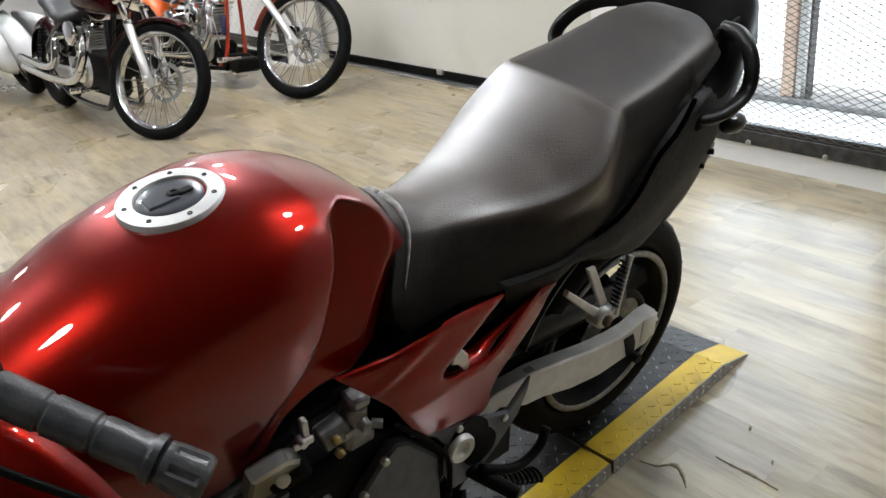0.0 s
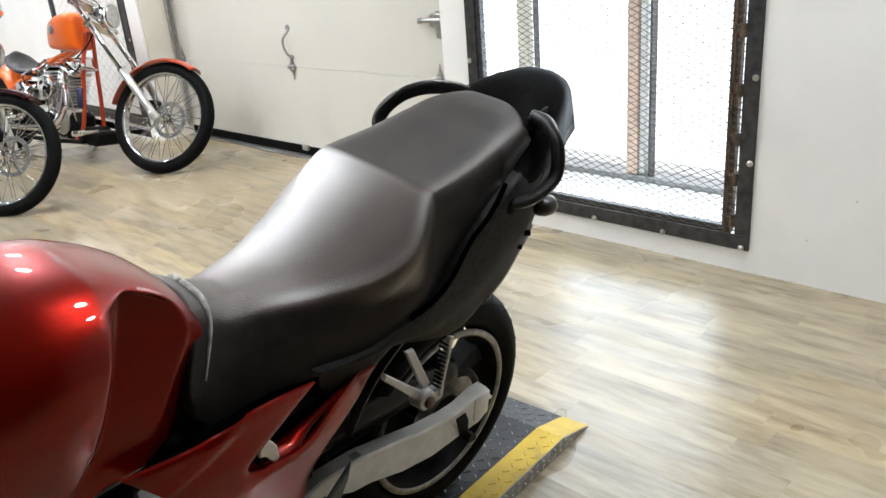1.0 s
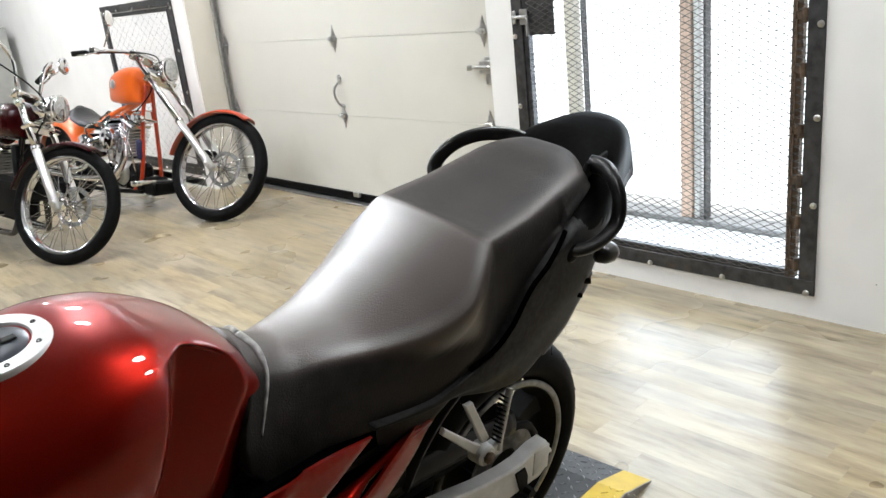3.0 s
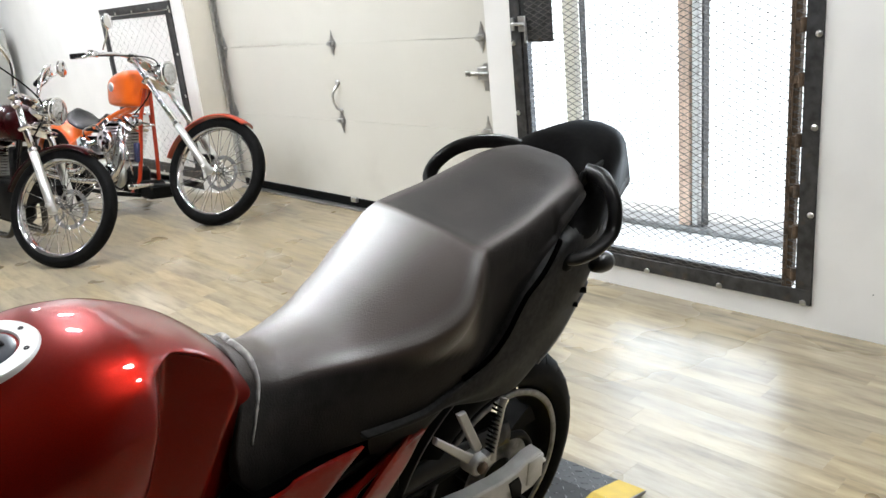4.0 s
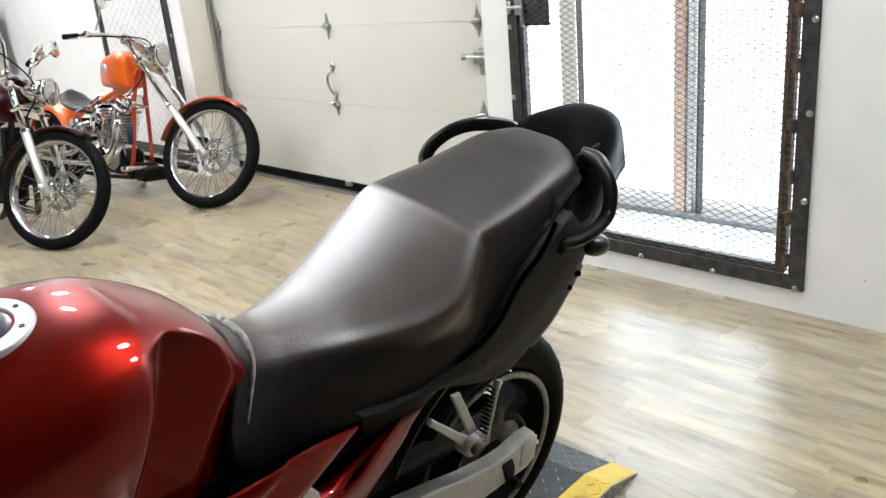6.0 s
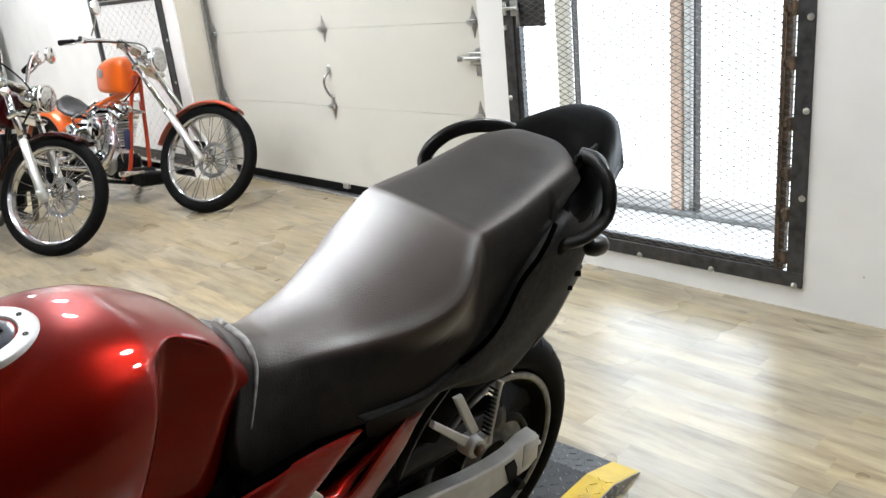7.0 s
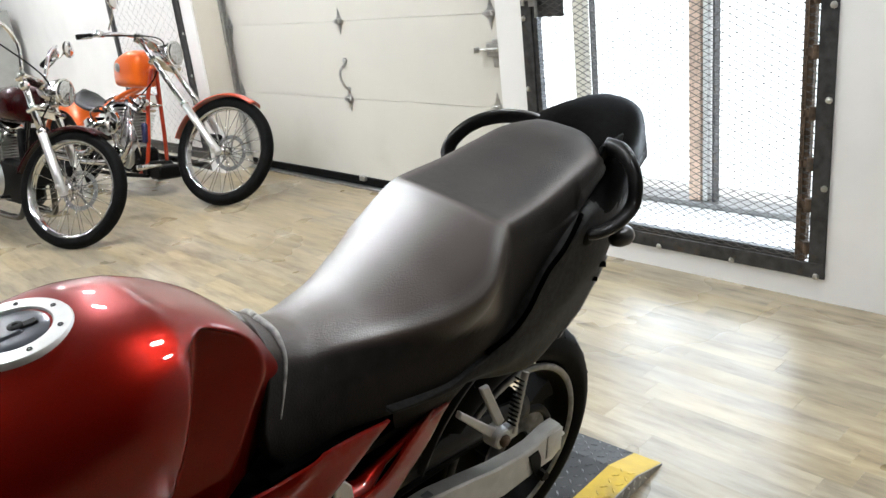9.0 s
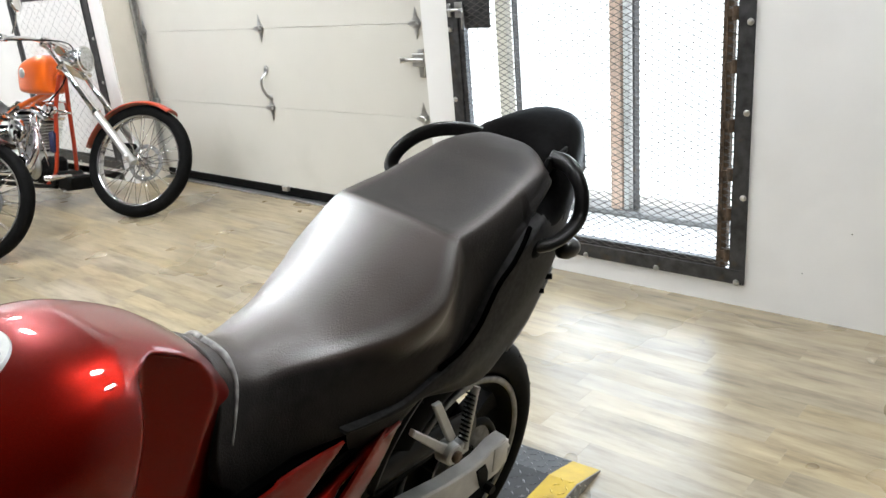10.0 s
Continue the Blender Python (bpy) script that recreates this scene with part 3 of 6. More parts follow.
def steel_gate(span, hinges, lock, label, diamond=(0.056, 0.0136, 0.0030, 0.0020)):
    """A flat-bar frame bolted over the opening, with a framed panel of expanded metal on rusty hinges."""
    y0, y1, z0, z1 = span
    g = thing("security_gate", pose(WX, 0, 0), label, "gate", "security gates")
    fw = 0.062
    for nm, b in (("bottom_rail", (y0, y1, z0, z0 + fw)), ("top_rail", (y0, y1, z1 - fw, z1)), ("side_rail", (y0, y0 + fw, z0 + fw, z1 - fw)), ("side_rail", (y1 - fw, y1, z0 + fw, z1 - fw))):
        r = part(nm, mesh_of(nm, *box(-0.012, b[0], b[2], -0.001, b[1], b[3], 0.002), False), STEEL_DARK, g)
        head = mesh_of("bolt", *turned([(0.0001, 0.008), (0.007, 0.0075), (0.012, 0.004), (0.013, 0)], 12), True)
        n_y, n_z = max(1, round((b[1] - b[0] - 0.06) / 0.345)), max(1, round((b[3] - b[2]) / 0.328))
        if nm.endswith("_rail") and nm != "side_rail":
            spots = [(b[0] + 0.03 + i * 0.345, (b[2] + b[3]) / 2 - 0.022) for i in range(n_y + 1) if b[0] + 0.03 + i * 0.345 < b[1]]
        else:
            spots = [((b[0] + b[1]) / 2 - (0.015 if b[0] == y0 else -0.015), z0 + 0.032 + 0.33 + i * 0.328) for i in range(n_z) if z0 + 0.362 + i * 0.328 < b[3]]
        for y, z in spots:
            part("bolt", head, BOLT, r, "", pose(-0.012, y, z, 0, -90, 0))
    # angle-iron door frame inside
    iy0, iy1, iz0, iz1 = y0 + 0.080, y1 - 0.061, z0 + 0.060, z1 - 0.07
    leaf = part("leaf_frame", mesh_of("leaf_frame", *join(
        box(-0.004, iy1 - 0.028, iz0, 0.028, iy1, iz1, 0.002),
        box(-0.004, iy0 + 0.028, iz0, 0.028, iy1 - 0.028, iz0 + 0.03, 0.002), box(-0.004, iy0 + 0.028, iz1 - 0.03, 0.028, iy1 - 0.028, iz1, 0.002)), False), STEEL_DARK, g, "dark angle-steel leaf frame")
    part("mesh_panel", mesh_of("mesh_panel", *moved(expanded_mesh(iy1 - iy0 + 0.003, iz1 - iz0 - 0.02, *diamond), pose(-0.0075, iy0 - 0.017, iz0 + 0.01)), False), MESH_STEEL, g, "expanded steel mesh")["kind"] = "stuff"
    part("hinge_stile", mesh_of("hinge_stile", *join(box(-0.004, iy0, iz0, 0.028, iy0 + 0.028, iz1, 0.002), box(-0.010, iy0 + 0.018, iz0, -0.0045, iy0 + 0.026, iz1, 0.001)), False), RUST if hinges else STEEL_DARK, g, "rusty angle-steel hinge stile")
    if hinges:
        part("hinge_bar", mesh_of("hinge_bar", *rod((-0.002, iy0 + 0.032, iz0 - 0.01), (-0.002, iy0 + 0.032, iz1), 0.007, 10), True, 40), RUST, g, "rusty vertical hinge rods")
        for z in (0.19, 0.36, 0.52, 0.71, 0.93, 1.12, 1.45, 1.8):
            part("hinge", mesh_of("hinge", *join(rod((-0.008, iy0 - 0.008, z), (-0.008, iy0 - 0.008, z + 0.05), 0.012, 12), box(-0.010, iy0 - 0.03, z + 0.01, -0.004, iy0 + 0.03, z + 0.04, 0.002)), True, 40), RUST, g)
    if lock:
        part("lock_plate", mesh_of("lock_plate", *box(-0.003, y1 - 0.245, 1.115, 0.002, y1 - 0.06, 1.36, 0.001), False), STEEL_DARK, g, "dark sheet-steel lock guard")
        part("slide_bolt", mesh_of("slide_bolt", *join(box(-0.02, y1 - 0.10, 1.165, -0.012, y1 - 0.055, 1.235, 0.002), rod((-0.028, y1 - 0.11, 1.20), (-0.028, y1 - 0.02, 1.20), 0.008, 10), tube([(-0.028, y1 - 0.085, 1.20), (-0.034, y1 - 0.105, 1.197), (-0.034, y1 - 0.112, 1.18), (-0.034, y1 - 0.112, 1.115)], 0.0075, 10), box(-0.022, y1 - 0.03, 1.17, -0.012, y1 - 0.012, 1.23, 0.002)), True, 40), GALV, g, "zinc slide bolt")
    return g


steel_gate(GATE, True, True, "dark steel security gate of expanded mesh, bolted to the white wall")
steel_gate(GATE_2, False, False, "dark steel security gate with mesh beside the roll-up door", (0.12, 0.040, 0.0012, 0.0008))


# ---- ceiling lamps ----
def ceiling_lamp(x, y):
    c = thing("ceiling_lamp", pose(x, y, ROOM_H), "unseen round white ceiling lamp, switched on", "ceiling lamp", "ceiling lamps")
    part("housing", mesh_of("housing", *turned([(0.13, 0), (0.145, -0.02), (0.145, -0.06), (0.125, -0.068), (0.12, -0.06), (0.09, -0.055)], 32), True, 40), WHITE_GLOSS, c)
    part("diffuser", mesh_of("diffuser", *turned([(0.117, -0.058), (0.10, -0.078), (0.05, -0.090), (0.001, -0.093)], 32)), LAMP_GLOW, c, "glowing white diffuser")
    return c


first_lamp = ceiling_lamp(4.2, 1.75)
# the one at (4.6, 0.7) is added to brighten the wall beside the gate
for lx, ly in ((4.05, 4.65), (4.4, 5.9), (4.6, 9.0), (3.0, 8.1), (2.4, 4.5), (2.3, 5.6), (2.5, 9.0), (0.5, 4.6), (0.5, 9.0), (3.4, 9.8), (-1.4, 6.5), (0.5, 1.9), (4.6, 0.7)):
    copy_thing(first_lamp, pose(lx, ly, ROOM_H))

# ---- the red motorcycle, leaning on its side stand ----
bike = thing("motorcycle", pose(-0.0042, 1.9492, 0.045, 10.5, 0, 0.2), "dark red sport motorcycle with black vinyl seat on a ramp", "motorcycle")


def tank_mesh():
    X = np.linspace(1.99, 2.755, 150)
    zt = cubic([1.99, 2.1, 2.2, 2.3, 2.41, 2.48, 2.55, 2.60, 2.65, 2.70, 2.755], [.80, .872, .924, .966, .990, .995, .986, .969, .943, .900, .84], X)
    w = cubic([1.99, 2.1, 2.2, 2.3, 2.45, 2.55, 2.60, 2.65, 2.70, 2.755], [.08, .135, .165, .184, .188, .170, .150, .124, .098, .078], X)
    zm = cubic([1.99, 2.2, 2.45, 2.58, 2.66, 2.755], [.74, .80, .85, .86, .85, .80], X)
    ex = cubic([1.99, 2.25, 2.45, 2.60, 2.755], [.98, .95, .83, .74, .74], X)
    zb = cubic([1.99, 2.25, 2.33, 2.39, 2.45, 2.52, 2.60, 2.755], [.72, .63, .595, .61, .672, .694, .696, .70], X)
    rings = []
    for i, x in enumerate(X):
        zr = float(cubic([1.99, 2.5, 2.56, 2.60, 2.64, 2.68, 2.715, 2.755], [.95, .95, .957, .956, .938, .908, .866, .81], x))
        half = []
        for k in range(46):
            z = zb[i] + (zm[i] - zb[i]) * k / 45
            y = w[i] - 0.32 * (zm[i] - z) ** 1.35 * (1.0 if x < 2.5 else 0.6)
            half.append((y, z))
        for k in range(1, 41):
            a = k / 40 * math.pi / 2
            y = w[i] * max(0.0, math.cos(a)) ** ex[i]
            half.append((y, zm[i] + (zt[i] - zm[i]) * math.sin(a) ** ex[i]))
        out = []
        for y, z in half:
            xc = float(np.interp(z, [.58, .63, .66, .707, .76, .83, .89, .965], [2.30, 2.335, 2.39, 2.435, 2.487, 2.528, 2.55, 2.575]))
            rec = float(np.interp(z, [.60, .66, .72, .80, .87, .93, .96], [.150, .148, .136, .112, .090, .074, .066]))
            mix = ease((x - xc) / 0.055 + 0.2) * ease((zr - z) / 0.011)
            out.append((min(y, y * (1 - mix) + rec * mix), z))
        # the rear edge leans forward towards its foot
        back = max(0.0, (x - 2.50) / 0.255)
        cut = [x - back * float(np.interp(z, [.60, .66, .72, .80, .86, .90], [.036, .030, .022, .022, .014, .004])) for y, z in out]
        rings.append([(c, -y, z) for c, (y, z) in zip(cut, out)] + [(c, y, z) for c, (y, z) in reversed(list(zip(cut, out))[:-1])])
    return loft(rings)


tank = part("fuel_tank", tank_mesh(), RED, bike, "dark candy-red fuel tank with knee recesses")

# filler cap: pale ring with bolts round a dark centre
cap_at = pose(2.412, 0.0, 0.9875, 0, -5.0, 0) @ Matrix.Scale(0.95, 4)
ring = part("filler_ring", mesh_of("filler_ring", *turned([(0.0485, -0.03), (0.0735, -0.03), (0.0745, 0.002), (0.0725, 0.005), (0.0505, 0.006), (0.049, 0.003)], 64, None, True), True, 40), CAP_RING, tank, "pale aluminium filler ring", cap_at)
for k in range(7):
    a = k * 2 * math.pi / 7 + 0.25
    part("cap_bolt", mesh_of("cap_bolt", *turned([(0.0001, 0.003), (0.0018, 0.003), (0.002, 0.0048), (0.0034, 0.0048), (0.0038, 0.0035)], 10), True, 40), STEEL_DARK, ring, "", pose(0.061 * math.cos(a), 0.061 * math.sin(a), 0.002))
lid = part("filler_lid", mesh_of("filler_lid", *join(turned([(0.0485, -0.01), (0.0485, 0.001), (0.044, 0.004), (0.03, 0.0045), (0.0001, 0.005)], 48), box(-0.036, -0.017, 0.002, 0.010, 0.017, 0.0075, 0.0025)), True, 35), CAP_DARK, tank, "dark grey filler lid", cap_at)
part("key_cover", mesh_of("key_cover", *join(turned([(0.010, 0.004), (0.010, 0.0085), (0.0085, 0.0095), (0.004, 0.0095), (0.0035, 0.008), (0.0001, 0.008)], 24), box(0.006, -0.010, 0.004, 0.026, 0.004, 0.0078, 0.002)), True, 35), BLACK_METAL, lid, "", pose(0.006, 0.0, 0.0))


def seat_mesh():
    xs = [2.712, 2.735, 2.765, 2.81, 2.90, 3.00, 3.07, 3.11, 3.135, 3.150, 3.170, 3.25, 3.35, 3.42, 3.455, 3.475, 3.485]
    X = np.concatenate([np.linspace(2.712, 3.10, 64), np.linspace(3.105, 3.175, 30), np.linspace(3.18, 3.44, 40), np.linspace(3.443, 3.485, 16)])
    zc = cubic(xs, [0.887, 0.872, 0.857, 0.843, 0.847, 0.884, 0.922, 0.942, 0.953, 0.956, 0.958, 0.972, 0.999, 1.022, 1.026, 1.015, 0.979], X)
    we = cubic(xs, [0.060, 0.064, 0.067, 0.075, 0.106, 0.154, 0.175, 0.162, 0.146, 0.141, 0.141, 0.136, 0.126, 0.116, 0.100, 0.074, 0.037], X)
    ze = cubic(xs, [0.869, 0.850, 0.833, 0.823, 0.824, 0.840, 0.873, 0.914, 0.945, 0.953, 0.955, 0.965, 0.987, 1.001, 0.994, 0.978, 0.947], X)
    ws = cubic(xs, [0.121, 0.119, 0.117, 0.118, 0.133, 0.152, 0.161, 0.165, 0.164, 0.162, 0.160, 0.158, 0.150, 0.134, 0.115, 0.088, 0.048], X)
    zs = cubic(xs, [0.723, 0.682, 0.647, 0.622, 0.618, 0.653, 0.701, 0.728, 0.743, 0.753, 0.766, 0.829, 0.930, 0.959, 0.963, 0.955, 0.929], X)
    rings = []
    for i, x in enumerate(X):
        half = []
        for k in range(22):
            u = k / 21
            half.append((we[i] * u, zc[i] - (zc[i] - ze[i]) * u ** (4.0 if x > 3.14 else 2.5)))
        p0, p1, p2 = (we[i], ze[i]), (we[i] + 0.013, ze[i] - 0.008), (we[i] + (ws[i] - we[i]) * 0.62 + 0.004, ze[i] - 0.055 if ze[i] - 0.055 > zs[i] + 0.01 else (ze[i] + zs[i]) / 2)
        for k in range(1, 13):
            u = k / 12
            half.append(tuple((1 - u) ** 2 * a + 2 * u * (1 - u) * b + u * u * c for a, b, c in zip(p0, p1, p2)))
        p3 = (ws[i], zs[i])
        for k in range(1, 13):
            u = k / 12
            half.append((p2[0] + (p3[0] - p2[0]) * u + 0.006 * math.sin(u * math.pi), p2[1] + (p3[1] - p2[1]) * u))
        half.append((ws[i] - 0.012, zs[i] - 0.008))
        half.append((ws[i] * 0.6, zs[i] - 0.002))
        ringp = [(y, z) for y, z in half]
        def fx(z):
            return x - 0.046 * ease((0.875 - z) / 0.12) * max(0.0, 1 - (x - 2.712) / 0.30)
        rings.append([(fx(z), -y, z) for y, z in reversed(ringp)] + [(fx(z), y, z) for y, z in ringp[1:]])
    return loft(rings)


seat = part("seat", seat_mesh(), VINYL, bike, "worn black textured vinyl dual seat")
rubbed = seat.data.attributes.new("rub_sheen", "FLOAT", "POINT")
for k, v in enumerate(seat.data.vertices):
    c = v.co
    flat = float(cubic([2.70, 2.735, 2.81, 2.90, 3.00, 3.07, 3.135, 3.15, 3.25, 3.35, 3.42, 3.47], [.060, .064, .075, .106, .154, .175, .146, .141, .136, .126, .116, .08], c.x))
    crown = ease((flat + 0.018 - abs(c.y)) / 0.020) * ease((c.z - 0.79) / 0.03)
    rider = ease((3.150 - c.x) / 0.018)
    # polished most where the rider sits, a little on the pillion pad;
    # the sideways falloff and crease line paint the sheen's shape into the mask
    across = 0.22 + 0.78 * ease((c.y + 0.09) / 0.19)
    edge = 0.55 * math.exp(-((abs(c.y) - flat + 0.004) / 0.012) ** 2) * ease((c.x - 2.80) / 0.10)
    rubbed.data[k].value = min(1.0, crown * (rider * ((0.45 + 0.55 * ease((c.x - 2.74) / 0.16)) * across + edge * (1 - across)) + (1 - rider) * (0.03 + 0.2 * edge)))

# front-edge piping: rubbed pale, its lit rim painted in too, vanishing towards its feet
for s in (-1, 1):
    rim_line = [(2.737, s * .0005, .869), (2.741, s * .020, .866), (2.744, s * .036, .861), (2.744, s * .0487, .854), (2.742, s * .060, .845), (2.739, s * .070, .836), (2.732, s * .081, .823), (2.723, s * .091, .808), (2.713, s * .100, .790), (2.700, s * .110, .764)]
    part("front_piping", mesh_of("front_piping", *tube(rim_line, 0.0095, 12, 5, 0.8, 0.002)), WORN_LIT_EDGE, seat, "worn piping at the seat's front edge, paled as if lit")


def tail_mesh():
    """Tail fairing: thin side blades under the seat that grow into the hump behind it."""
    X = np.concatenate([np.linspace(2.88, 3.40, 70), np.linspace(3.41, 3.80, 60)])
    zl = cubic([2.84, 2.92, 3.05, 3.15, 3.22, 3.31, 3.38, 3.45, 3.50, 3.60, 3.70, 3.80], [.702, .690, .680, .650, 0.636, 0.670, 0.700, 0.755, 0.799, 0.831, 0.851, 0.873], X)
    w = cubic([2.84, 2.92, 3.0, 3.15, 3.3, 3.45, 3.6, 3.7, 3.76, 3.80], [.146, .160, 0.172, 0.182, 0.179, 0.157, 0.097, 0.046, 0.018, .004], X)
    zt = cubic([2.84, 2.92, 2.984, 3.05, 3.132, 3.186, 3.234, 3.306, 3.40, 3.46, 3.54, 3.62, 3.70, 3.76, 3.80], [.708, .706, .708, .728, .757, .816, .866, .915, 0.963, 1.010, 1.044, 1.054, 1.027, 0.958, .884], X)
    rings = []
    for i, x in enumerate(X):
        zsh = zl[i] + (zt[i] - zl[i]) * (0.93 - 0.33 * ease((x - 3.34) / 0.12))
        half = []
        for k in range(19):
            a = k / 18 * math.pi / 2
            half.append((w[i] * math.sin(a) ** 0.8, zsh + (zt[i] - zsh) * max(0.0, math.cos(a)) ** 0.8))
        low = [(w[i], zsh), (w[i] * 0.99, zl[i] + (zsh - zl[i]) * 0.5), (w[i] * 0.93, zl[i] + 0.2 * (zsh - zl[i])), (w[i] * 0.88, zl[i]), (w[i] * 0.80, zl[i] + 0.004), (w[i] * 0.6, zl[i] + 0.3 * (zsh - zl[i])), (w[i] * 0.3, zl[i] + 0.35 * (zsh - zl[i]))]
        half += [(float(p.x), float(p.y)) for p in spline([(a, b, 0) for a, b in low], 4)[1:]]
        rings.append([(x, -y, z) for y, z in reversed(half)] + [(x, y, z) for y, z in half[1:]])
    return loft(rings)


tail = part("tail_fairing", tail_mesh(), TAIL_BLACK, bike, "black tail fairing with a darker hump behind the seat")
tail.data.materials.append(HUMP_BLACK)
# faces of the hump take a darker, less reflective black than the sides
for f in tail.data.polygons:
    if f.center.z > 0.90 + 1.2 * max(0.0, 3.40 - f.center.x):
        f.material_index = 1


# black tubes paint the shade along the seam of seat and tail
for s in (-1, 1):
    part("seat_gap", mesh_of("seat_gap", *tube([(3.325, s * .165, .924), (3.299, s * .173, .905), (3.262, s * .180, .879), (3.226, s * .1785, .851), (3.203, s * .1795, .826), (3.170, s * .182, .789), (3.134, s * .177, .756), (3.077, s * .172, .737)], 0.0048, 8, 6)), GAP_SHADE, bike, "black strip painting the shade between seat and tail fairing")


# pale tube paints the light caught by the tail's lower lip
part("tail_edge", mesh_of("tail_edge", *tube([(3.30, -.158, .664), (3.345, -.154, .683), (3.38, -.149, .698), (3.42, -.144, .730), (3.45, -.140, .753), (3.475, -.134, .776)], 0.003, 8, 6)), ALU_DULL, tail, "thin pale strip for the lit lower lip")


def both(fn):
    """A part of each side: the given builder for side -1 and 1."""
    for s in (-1, 1):
        fn(s)


def grab_rail(s):
    if s < 0:
        pts = [(3.470, -.108, 1.006), (3.462, -.145, 1.008), (3.450, -.175, .996), (3.441, -.198, .966), (3.428, -.206, .925), (3.39, -.203, .900), (3.358, -.188, .885), (3.340, -.160, .878)]
    else:
        pts = [(3.505, .060, .990), (3.478, .098, 1.010), (3.43, .140, 1.014), (3.385, .170, 1.001), (3.353, .192, .972), (3.338, .198, .945), (3.332, .188, .930), (3.326, .166, .918)]
    rail = part("grab_rail", mesh_of("grab_rail", *tube(pts, 0.0175 if s < 0 else 0.0150, 16, 10, 0.62)), RAIL_BLACK, bike, "satin black grab rail")
    if s < 0:
        part("rail_plate", mesh_of("rail_plate", *slab([(3.430, .975), (3.480, .965), (3.500, .985), (3.515, 1.022), (3.49, 1.016), (3.45, 1.012)], s * .104, s * .116, 0.003), False), BLACK_METAL, rail)
    part("rail_bolt", mesh_of("rail_bolt", *turned([(0.0001, 0.003), (0.004, 0.003), (0.0045, 0.008), (0.009, 0.008), (0.0105, 0.004), (0.0105, 0)], 16), True, 40), BOLT, rail, "bright socket bolt", pose(3.468, s * .118, 1.008, -48 * s, 0, 0))
    part("rail_foot", mesh_of("rail_foot", *rod((3.338, s * .138, .870), (3.340, s * .180, .880), 0.023, 18, 0.019, 0.005)), BLACK_METAL, rail)


both(grab_rail)


def indicator(s):
    part("indicator", mesh_of("indicator", *join(rod((3.455, s * .10, .850), (3.448, s * .165, .850), 0.009, 12), moved(turned([(0.001, -0.036), (0.011, -0.033), (0.019, -0.015), (0.021, 0.003), (0.018, 0.015), (0.001, 0.021)], 20), pose(3.442, s * .186, .850, 0, 90, 0)))), RAIL_BLACK, bike, "small black turn signal")


both(indicator)
part("plate_bracket", mesh_of("plate_bracket", *join(rod((3.398, -.125, .780), (3.431, -.163, .782), 0.0062, 12), rod((3.385, -.125, .757), (3.409, -.162, .756), 0.005, 12), box(3.33, -.13, .745, 3.41, .13, .785, 0.008)), True, 40), BLACK_METAL, bike)

